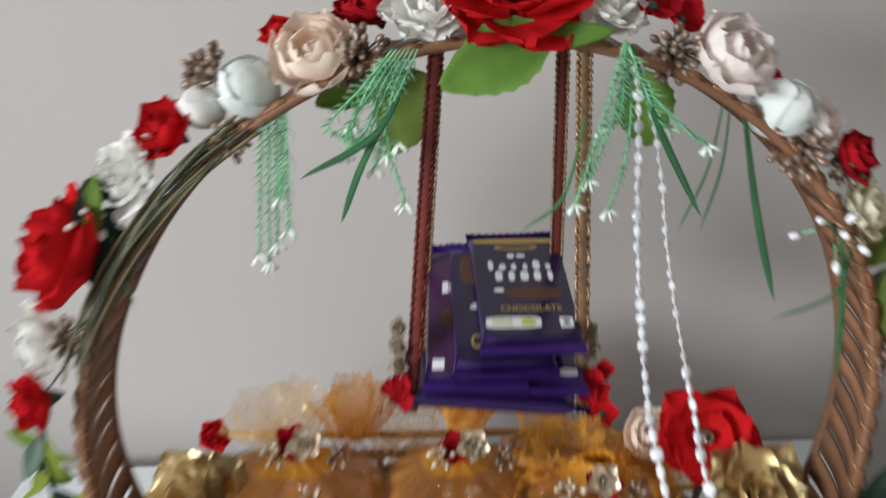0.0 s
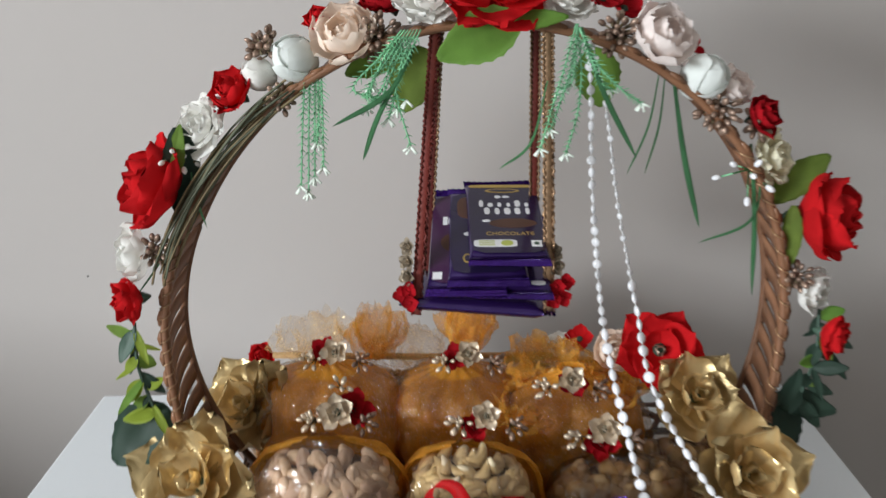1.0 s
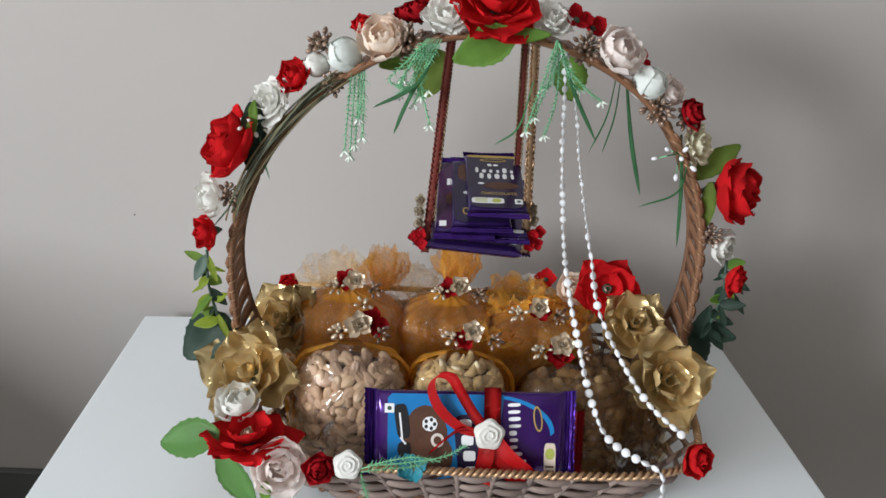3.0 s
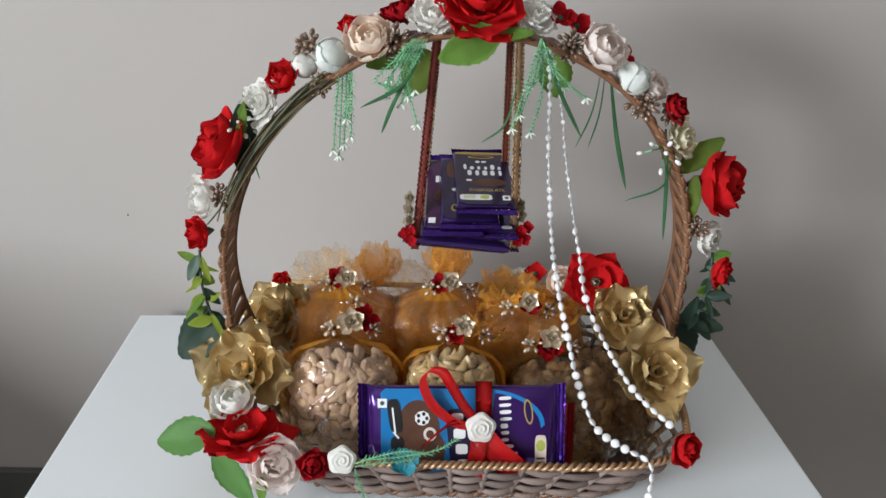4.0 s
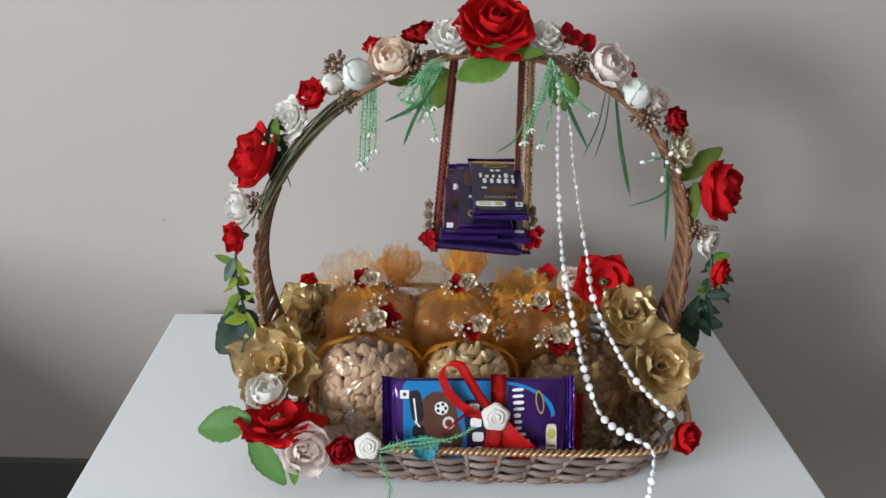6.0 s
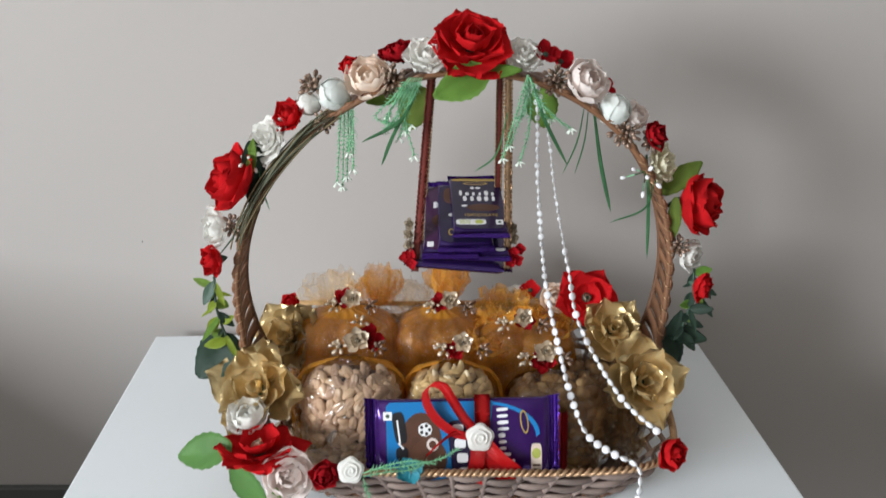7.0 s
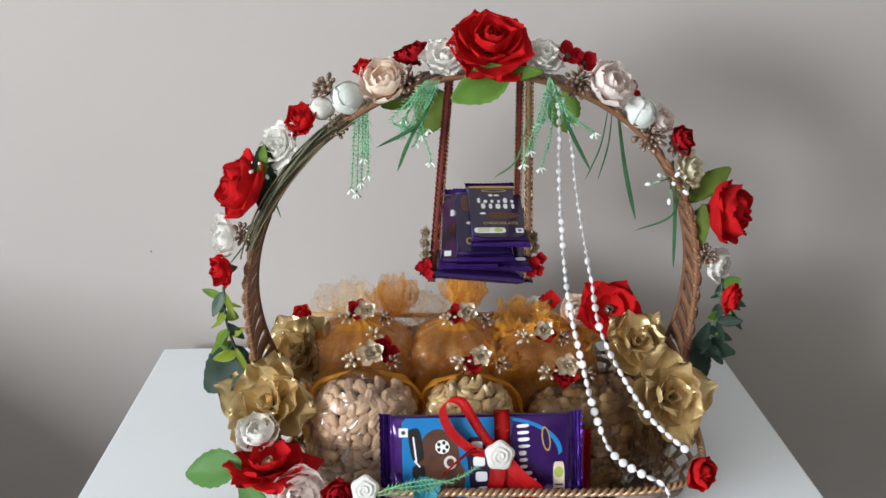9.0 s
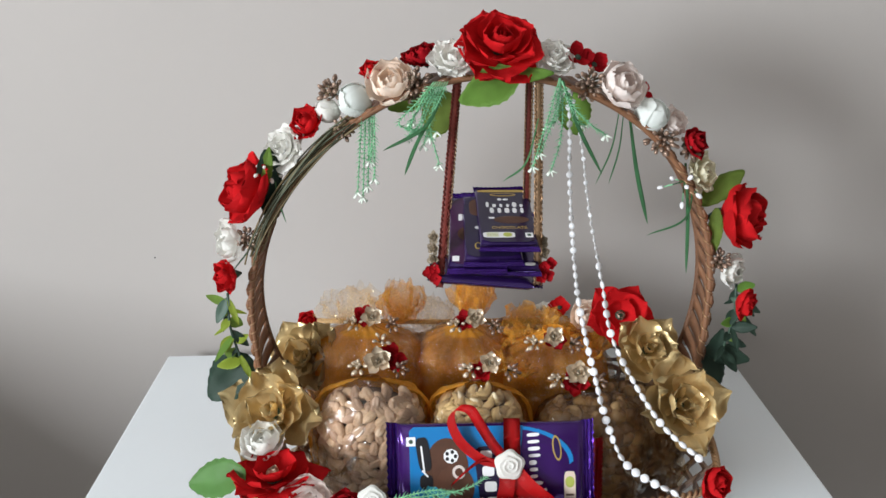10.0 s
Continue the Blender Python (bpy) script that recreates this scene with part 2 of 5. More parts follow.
def smooth_path(pts, n):
    """n points on a smooth curve through pts."""
    p = [Vector(q) for q in pts]
    p = [2 * p[0] - p[1]] + p + [2 * p[-1] - p[-2]]
    out = []
    for i in range(n):
        s = i / (n - 1) * (len(pts) - 1)
        k = min(int(s), len(pts) - 2)
        u = s - k
        a, b, c, d = p[k:k + 4]
        out.append(0.5 * (2 * b + (c - a) * u + (2 * a - 5 * b + 4 * c - d) * u * u + (3 * b - a - 3 * c + d) * u ** 3))
    return out


def sweep(bm, pts, r, n=6, flat=1.0, up=None, closed=False, taper=None):
    """A tube along pts; flat scales its section along the second axis; taper(s) scales it along the way."""
    rings, count = [], len(pts)
    for i, p in enumerate(pts):
        a = pts[i - 1] if (i or closed) else pts[0]
        b = pts[(i + 1) % count] if (i < count - 1 or closed) else pts[-1]
        t = (b - a).normalized()
        ref = Vector(up) if up is not None else (Vector((0, 0, 1)) if abs(t.z) < 0.9 else Vector((0, 1, 0)))
        u = t.cross(ref).normalized()
        w = u.cross(t).normalized()
        k = r * (taper(i / (count - 1)) if taper else 1)
        rings.append([bm.verts.new(p + u * (math.cos(q) * k) + w * (math.sin(q) * k * flat)) for q in (2 * math.pi * j / n for j in range(n))])
    for i in range(count if closed else count - 1):
        a, b = rings[i], rings[(i + 1) % count]
        for j in range(n):
            bm.faces.new((a[j], a[(j + 1) % n], b[(j + 1) % n], b[j]))
    if not closed:
        bm.faces.new(rings[0][::-1])
        bm.faces.new(rings[-1])
    return bm


def facing(p, d, spin=0.0, size=1.0):
    """A pose at p whose z axis points along d."""
    q = Vector(d).normalized().to_track_quat("Z", "Y")
    return Matrix.Translation(p) @ q.to_matrix().to_4x4() @ pose(0, 0, 0, 0, 0, spin) @ Matrix.Scale(size, 4)


CACHE = {}


def petal_mesh(mat, w, h, cup, curl, belly=0.1, ruffle=0.0, point=0.0, seed=0, nu=8, nv=9):
    key = ("petal", mat.name, w, h, cup, curl, belly, ruffle, point, seed)
    if key in CACHE:
        return CACHE[key]
    bm, rows = bmesh.new(), []
    for j in range(nv + 1):
        v, row = j / nv, []
        half = 0.5 * w * (0.30 + 0.70 * math.sin(math.pi / 2 * min(1.0, v / 0.55)))
        if v > 0.55:
            half *= math.sqrt(max(0.05, 1 - ((v - 0.55) / 0.455) ** 2))
        for i in range(nu + 1):
            u = 2 * i / nu - 1
            wob = noise.noise(Vector((u * 2.1 + seed * 7.3, v * 2.6, seed * 3.1 + w)))
            fine = noise.noise(Vector((u * 6.0 + seed * 5.0, v * 2.0, 4.0 + seed)))
            y = -cup * half * u * u + belly * h * math.sin(math.pi * v) + curl * h * v ** 3 + (ruffle * fine + 0.13 * wob) * h * v
            z = h * (v - 0.10 * u * u * v + point * max(0.0, v - 0.7) * (1 - abs(u)) * 2) + ruffle * 0.5 * fine * h * v
            row.append(bm.verts.new((half * u, y, z)))
        rows.append(row)
    for a, b in zip(rows, rows[1:]):
        for i in range(nu):
            bm.faces.new((a[i], a[i + 1], b[i + 1], b[i]))
    CACHE[key] = mesh_of("petal", bm, mat)
    return CACHE[key]


def bud_petal(mat, r, spread, top):
    """A petal closed round a bud: a patch of an egg's shell, its tip drawn in to the top."""
    key = ("bud petal", mat.name, r, spread, top)
    if key in CACHE:
        return CACHE[key]
    bm, rows, nu, nv = bmesh.new(), [], 10, 12
    for j in range(nv + 1):
        v, row = j / nv, []
        for i in range(nu + 1):
            u = 2 * i / nu - 1
            end = radians(top + (0 if spread >= 180 else 34) * u * u)
            polar = radians(172) + (end - radians(172)) * v
            az = radians(spread) * u * (1.0 if spread >= 180 else 0.55 + 0.45 * math.sin(math.pi * min(1.0, 0.15 + 0.8 * v)))
            k = r * (1 + 0.10 * noise.noise(Vector((u * 1.4 + r * 9, v * 1.6, top)))) + 0.05 * v ** 6
            row.append(bm.verts.new((k * math.sin(polar) * math.sin(az), k * math.sin(polar) * math.cos(az), 0.12 + 1.18 * k * math.cos(polar))))
        rows.append(row)
    for a, b in zip(rows, rows[1:]):
        for i in range(nu):
            bm.faces.new((a[i], a[i + 1], b[i + 1], b[i]))
    CACHE[key] = mesh_of("petal", bm, mat)
    return CACHE[key]


# rings of a flower of unit radius: count, base radius, width, height, opening angle, cup, curl, belly, ruffle, point
KINDS = {
    "rose": [(3, .02, .44, .60, 2, 1.1, .0, .12, .02, .0), (3, .07, .62, .66, 10, 1.0, .06, .16, .03, .0), (4, .11, .82, .72, 22, .8, .14, .18, .05, .0),
             (5, .15, .98, .80, 40, .5, .22, .18, .07, .0), (6, .18, 1.08, .88, 60, .32, .20, .14, .08, .05), (5, .18, 1.12, .92, 80, .2, .10, .10, .08, .08)],
    "rosebud": [(3, .04, .62, .88, 2, 1.1, -.06, .18, .02, .0), (4, .11, .86, .92, 9, 1.0, .02, .22, .04, .0), (5, .17, 1.02, .92, 22, .7, .14, .22, .06, .0), (5, .19, 1.08, .84, 42, .5, .24, .16, .07, .0)],
    "bud": [],
    "ruffle": [(4, .04, .60, .66, 8, .6, .05, .2, .18, .0), (5, .10, .80, .80, 26, .5, .08, .2, .22, .0), (6, .14, .92, .90, 48, .4, .10, .18, .24, .0), (6, .16, 1.0, .98, 70, .3, .06, .16, .24, .0)],
    "peony": [(3, .04, .60, .64, 4, 1.0, -.05, .20, .04, .0), (4, .12, .96, .84, 18, .75, -.06, .25, .06, .0), (5, .17, 1.20, .98, 36, .5, -.06, .26, .08, .0), (5, .18, 1.26, 1.06, 60, .35, -.02, .20, .10, .0)],
    "open": [(3, .03, .34, .36, 8, .9, .0, .1, .0, .0), (4, .08, .86, .72, 34, .5, .16, .16, .08, .0), (5, .11, 1.08, .96, 58, .3, .16, .14, .10, .05), (5, .12, 1.20, 1.12, 78, .2, .08, .08, .11, .10)],
    "lame": [(3, .05, .50, .58, 8, .9, .1, .15, .14, .0), (4, .10, .95, .78, 26, .7, .2, .2, .24, .0), (4, .15, 1.30, 1.02, 52, .5, .15, .2, .34, .1), (4, .18, 1.42, 1.28, 78, .4, -.1, .16, .36, .2)],
    "mini": [(3, .04, .42, .46, 6, 1.0, .0, .1, .0, .0), (4, .12, .62, .60, 32, .7, .2, .14, .0, .0), (5, .16, .80, .86, 62, .35, .14, .12, .03, .0)],
    "foam": [(3, .03, .50, .52, 2, 1.1, .0, .16, .0, .0), (4, .10, .72, .56, 10, 1.0, .08, .2, .0, .0), (5, .18, .86, .58, 22, .9, .12, .22, .0, .0), (6, .24, .95, .60, 40, .8, .16, .2, .0, .0), (6, .26, 1.0, .60, 62, .6, .16, .2, .0, .0)],
    "floret": [(4, .06, .98, .98, 62, .35, .05, .14, .03, .0)],
}


def flower(name, kind, mat, p, d, size, label, group="", spin=None, inner=None, calyx=M_LEAF_DARK):
    """A cloth flower at p facing along d: rings of petals, each a piece of its own, on a calyx."""
    spin = random.uniform(0, 360) if spin is None else spin
    ob = thing(name, label, "flower", facing(p, d, spin, size), group)
    for k, (n, rb, w, h, op, cup, curl, belly, ruf, point) in enumerate(KINDS[kind]):
        for i in range(n):
            seed = (i + k) % 3
            me = petal_mesh(inner if inner and k == 0 else mat, w, h, cup, curl, belly, ruf, point, seed)
            a = 360 * (i + 0.5 * (k % 2)) / n + random.uniform(-9, 9)
            s = random.uniform(0.92, 1.08)
            at = pose(0, 0, 0, 0, 0, a) @ pose(0, rb, -0.28, -op + random.uniform(-6, 6), 0, random.uniform(-6, 6)) @ Matrix.Diagonal((s, s, s, 1))
            part("petal", me, None, ob, at=at)
    if kind == "bud":
        for i, (r, spread, top) in enumerate(((.67, 180, 0), (.69, 105, 8), (.71, 92, 18), (.73, 86, 28), (.75, 80, 42))):
            part("petal", bud_petal(mat, r, spread, top), None, ob, at=pose(0, 0, 0, 0, 0, 137 * i))
    key = ("calyx", calyx.name)
    if key not in CACHE:
        bm = bmesh.new()
        sweep(bm, [Vector((0, 0, z)) for z in (-0.62, -0.5, -0.36, -0.24, -0.16)], 0.2, 8, taper=lambda s: (0.25, 0.6, 1.0, 1.05, 0.7)[round(s * 4)])
        CACHE[key] = mesh_of("calyx", bm, calyx)
    part("calyx", CACHE[key], None, ob)
    return ob


def foam_rose(p, d, size, label, group):
    """A moulded foam rose: a dome cut by a spiral of petal edges, on a green base."""
    ob = thing("foam_rose", label, "flower", facing(p, d, 40, size), group)
    bm, rows, n, m = bmesh.new(), [], 48, 30
    for j in range(m + 1):
        r = j / m
        row = []
        for i in range(n):
            a = 2 * math.pi * i / n
            ph = (r * 3.4 - i / n) % 1.0
            wob = 1 + 0.07 * math.sin(5 * a + r * 4) * r
            z = 0.62 * math.sqrt(max(0.0, 1 - 0.85 * r * r)) - 0.25 + (0.17 * ph ** 1.6 - 0.05) * min(1.0, r * 4)
            row.append(bm.verts.new((r * wob * math.cos(a), r * wob * math.sin(a), z)))
        rows.append(row)
    base = [bm.verts.new((0.5 * v.co.x, 0.5 * v.co.y, -0.35)) for v in rows[-1]]
    rows.append(base)
    for a, b in zip(rows, rows[1:]):
        for i in range(n):
            bm.faces.new((a[i], b[i], b[(i + 1) % n], a[(i + 1) % n]))
    bmesh.ops.remove_doubles(bm, verts=bm.verts[:], dist=1e-5)
    part("blossom", bm, M_WHITE, ob)
    part("base", sweep(bmesh.new(), [Vector((0, 0, -0.7)), Vector((0, 0, -0.45)), Vector((0, 0, -0.3))], 0.3, 8, up=(0, 1, 0)), M_LEAF_DARK, ob)
    return ob


def leaf_mesh(mat, w, h, fold=0.25, droop=0.3, teeth=0.0, seed=0):
    key = ("leaf", mat.name, w, h, fold, droop, teeth, seed)
    if key not in CACHE:
        bm, rows, nv, nu = bmesh.new(), [], 14, 6
        for j in range(nv + 1):
            v = j / nv
            half = 0.5 * w * math.sin(math.pi * (v * 0.93 + 0.04)) ** 0.75 * (1.12 - 0.35 * v) * (1 + teeth * (j % 2))
            row = []
            for i in range(nu + 1):
                u = 2 * i / nu - 1
                wob = noise.noise(Vector((u * 1.6 + seed, v * 3.0, seed * 2.0)))
                row.append(bm.verts.new((half * u, -droop * h * v * v + fold * half * abs(u) + 0.05 * w * wob, h * v)))
            rows.append(row)
        for a, b in zip(rows, rows[1:]):
            for i in range(nu):
                bm.faces.new((a[i], a[i + 1], b[i + 1], b[i]))
        bmesh.ops.solidify(bm, geom=bm.faces[:], thickness=0.0006)
        CACHE[key] = mesh_of("leaf", bm, mat)
    return CACHE[key]


def leaf(p, tip, mat, w, label, up=(0, -1, 0.3), fold=0.2, droop=0.12, teeth=0.08, name="leaf", group="cloth leaves"):
    """A cloth leaf from p to tip; up: the way that its face looks."""
    p, tip = Vector(p), Vector(tip)
    z = (tip - p).normalized()
    x = Vector(up).cross(z).normalized()
    y = z.cross(x)
    m = Matrix((x, y, z)).transposed().to_4x4()
    h = (tip - p).length
    ob = part(name, leaf_mesh(mat, round(w, 4), round(h, 4), fold, droop, teeth, int(h * 1e4) % 7), None)
    ob.matrix_basis = Matrix.Translation(p) @ m
    return tagged(ob, label, "leaf", group)


# ---- the room ----
def slab(name, x0, x1, y0, y1, z0, z1, mat, bevel=0.0):
    return tagged(part(name, box(bmesh.new(), x0, x1, y0, y1, z0, z1, bevel), mat, smooth=False), kind="structure")


FLOOR_Z = 0.0
slab("floor", -2.2, 2.2, -3.15, 0.45, -0.1, FLOOR_Z, M_FLOOR)
slab("ceiling", -2.2, 2.2, -3.15, 0.45, 2.6, 2.7, M_CEIL)
slab("wall_north", -2.2, 2.2, WALL_Y, 0.45, FLOOR_Z, 2.6, M_WALL)
slab("wall_south", -2.2, 2.2, -3.15, -3.0, FLOOR_Z, 2.6, M_WALL_DIM)
slab("wall_east", 2.2, 2.35, -3.15, 0.45, FLOOR_Z, 2.6, M_WALL_DIM)
# the wall with the window: four pieces round a real opening
wy0, wy1, wz0, wz1 = WIN_Y - WIN_W / 2 - 0.03, WIN_Y + WIN_W / 2 + 0.03, WIN_Z - WIN_H / 2 - 0.03, WIN_Z + WIN_H / 2 + 0.03
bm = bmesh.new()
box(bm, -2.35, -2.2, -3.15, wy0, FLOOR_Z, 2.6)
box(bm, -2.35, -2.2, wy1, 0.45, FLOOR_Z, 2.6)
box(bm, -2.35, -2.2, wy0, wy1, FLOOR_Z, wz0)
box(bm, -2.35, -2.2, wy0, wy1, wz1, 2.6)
tagged(part("wall_west", bm, M_WALL_DIM, smooth=False), kind="structure")
# unseen block, added only to cast shade on the wall's lower left
slab("low_wall", -1.15, -1.05, -1.0, WALL_Y, FLOOR_Z, T + 0.17, M_WALL)
slab("baseboard", -1.05, -0.3, WALL_Y - 0.012, WALL_Y, FLOOR_Z, 0.116, M_SKIRT, 0.002)

# ---- the table ----
table = thing("side_table", "plain white laminate table standing against the wall", "table", pose(-0.055, 0.2935, 0, 0, 0, 2.7))
part("tabletop", box(bmesh.new(), -0.391, 0.372, -0.92, 0.0, T - 0.022, T, 0.002), M_TABLE, table, smooth=False)
for x in (-0.362, 0.346):
    for y in (-0.89, -0.04):
        part("leg", box(bmesh.new(), x - 0.022, x + 0.022, y - 0.022, y + 0.022, 0, T - 0.022, 0.002), M_TABLE, table, smooth=False)

# ---- the basket ----
basket = thing("gift_basket", "woven cane gift basket with a tall arched handle", "basket", pose(0, 0, 0))


def loop_point(a, s):
    """A point of the basket's outline at the angle a: s = 0 at the base, 1 at the rim."""
    cx, cy = -0.012, 0.016
    hx, hy = 0.168 + 0.044 * s, 0.108 + 0.030 * s
    c, q = math.cos(a), math.sin(a)
    k = (abs(c) ** 5 + abs(q) ** 5) ** (-1 / 5)
    y = cy + hy * k * q
    top = 0.054 + 0.030 * max(0.0, min(1.0, (y + 0.09) / 0.2))
    return Vector((cx + hx * k * c, y, T + 0.003 + top * s))


bm = bmesh.new()
low = [bm.verts.new(loop_point(2 * math.pi * i / 72, 0.0)) for i in range(72)]
high = [bm.verts.new(v.co + Vector((0, 0, 0.004))) for v in low]
bm.faces.new(low[::-1])
bm.faces.new(high)
for i in range(72):
    bm.faces.new((low[i], low[(i + 1) % 72], high[(i + 1) % 72], high[i]))
part("base", bm, M_WICKER, basket, smooth=False)
STAKES = 40
for i in range(STAKES):
    a = 2 * math.pi * (i + 0.5) / STAKES
    part("stake", sweep(bmesh.new(), [loop_point(a, s / 5) for s in range(6)], 0.0030, 6), M_WICKER, basket)
ROWS_UP = 7
for k in range(ROWS_UP):
    pts, thin = [], []
    for i in range(STAKES * 6):
        a = 2 * math.pi * i / (STAKES * 6)
        p = loop_point(a, (k + 0.55 + 0.22 * noise.noise(Vector((a * 7, k * 3, 0)))) / (ROWS_UP + 0.3))
        out = Vector((p.x + 0.012, (p.y - 0.016) * 1.5, 0)).normalized()
        wave = math.cos(STAKES * a / 2 + math.pi * (k % 2))
        pts.append(p + out * 0.0050 * wave + Vector((0, 0, 0.0018 * noise.noise(Vector((a * 9, k * 5, 2))))))
        thin.append(0.82 + 0.22 * wave + 0.14 * noise.noise(Vector((a * 5, k * 7, 5))))
    strand = sweep(bmesh.new(), pts, 0.0025, 6, flat=1.4, closed=True, taper=lambda s: thin[round(s * (len(thin) - 1))])
    part("strand", strand, M_WICKER, basket)
# gilded braid along the rim and a brown one round the foot: two twisted cords each
for k in range(2):
    pts = []
    for i in range(720):
        a = 2 * math.pi * i / 720
        p = loop_point(a, 0.03)
        f = a * 52 + math.pi * k
        pts.append(p + Vector((0, 0, 0.003 + 0.0026 * math.sin(f))) + Vector((p.x * 0.5, p.y, 0)).normalized() * (0.002 + 0.0026 * math.cos(f)))
    part("foot_cord", sweep(bmesh.new(), pts, 0.0024, 6, closed=True), M_CANE, basket)
for k in range(2):
    pts = []
    for i in range(1080):
        a = 2 * math.pi * i / 1080
        p = loop_point(a, 1.04)
        f = a * 110 + math.pi * k
        pts.append(p + Vector((0, 0, 0.0022 * math.sin(f))) + Vector((p.x * 0.5, p.y, 0)).normalized() * 0.0022 * math.cos(f))
    part("rim_cord", sweep(bmesh.new(), pts, 0.0021, 6, closed=True), M_BRAID, basket)


# the arched handle: two edge canes joined by slanting flat strips
def arch(s, e=0.5, grow=0.0):
    """A point of the handle: s from 0 (one foot) over 0.5 (top) to 1 (other foot); e: from 0 (front edge) to 1 (back edge)."""
    leg = 0.134
    v = max(0.0, 1 - min(s, 1 - s) / leg)
    if v > 0:
        drop = 0.128 * v
        x = math.copysign(0.2235 * math.sqrt(1 - (drop / (0.40 - 0.18 * e)) ** 2), s - 0.5)
        z = 0.60 - drop
        out_x, out_z = math.copysign(1.0, x), 0.0
    else:
        a = math.pi * (1 - (s - leg) / (1 - 2 * leg))
        k = 2 / 1.95
        x = 0.2235 * math.copysign(abs(math.cos(a)) ** k, math.cos(a))
        z = 0.60 + 0.220 * abs(math.sin(a)) ** k
        out_x, out_z = math.cos(a), math.sin(a)
    z += 0.055 * x * max(0.0, min(1.0, (z - 0.5) / 0.2))
    return Vector((-0.0245 + x + grow * out_x, 0.044 * e + 0.052 * x, z + grow * out_z))


for e in (0.0, 1.0):
    part("handle_edge", sweep(bmesh.new(), [arch(i / 140, e) for i in range(141)], 0.0030, 8), M_CANE, basket)
STRIPS = 54
for i in range(STRIPS):
    s0, s1 = i / STRIPS, (i + 1.15) / STRIPS
    if i > STRIPS / 2:
        s0, s1 = s1, s0
    wid = random.uniform(0.60, 0.80) / STRIPS
    bm, rows = bmesh.new(), []
    for j in range(9):
        u = -0.06 + 1.12 * j / 8
        s = s0 + (s1 - s0) * u
        g = 0.0030 * math.sin(math.pi * max(0.0, min(1.0, u))) + (0.0034 if j in (0, 8) else 0.0)
        rows.append([bm.verts.new(arch(max(0, min(1, s + w * wid)), u, g + th)) for w, th in ((-.5, 0), (0, .0014), (.5, 0), (.5, -.002), (-.5, -.002))])
    for a, b in zip(rows, rows[1:]):
        for j in range(5):
            bm.faces.new((a[j], a[(j + 1) % 5], b[(j + 1) % 5], b[j]))
    bm.faces.new(rows[0][::-1])
    bm.faces.new(rows[-1])
    part("strip", bm, M_CANE, basket)
# gold lacing wound along the front edge of the handle
for a0, a1 in ((0.0, 0.22), (0.72, 1.0)):
    pts = []
    for i in range(240):
        p = arch(a0 + (a1 - a0) * i / 239, 0.0)
        pts.append(p + Vector((0.0036 * math.cos(i * 0.55), 0.0036 * math.sin(i * 0.55), 0)))
    part("gold_lacing", sweep(bmesh.new(), pts, 0.0007, 4), M_BRAID, basket)
part("stick", sweep(bmesh.new(), [Vector((-0.215, 0.155, T + 0.109)), Vector((-0.07, 0.15, T + 0.110)), Vector((0.03, 0.15, T + 0.112)), Vector((0.16, 0.145, T + 0.10))], 0.0032, 8), M_WOOD, basket)

# ---- flowers along the handle ----
def out(x, z, front=0.8, up=0.0):
    """A direction away from the handle's middle and towards the front."""
    d = Vector((x + 0.036, 0, z - 0.62)).normalized()
    return (d.x, -front, d.z + up)


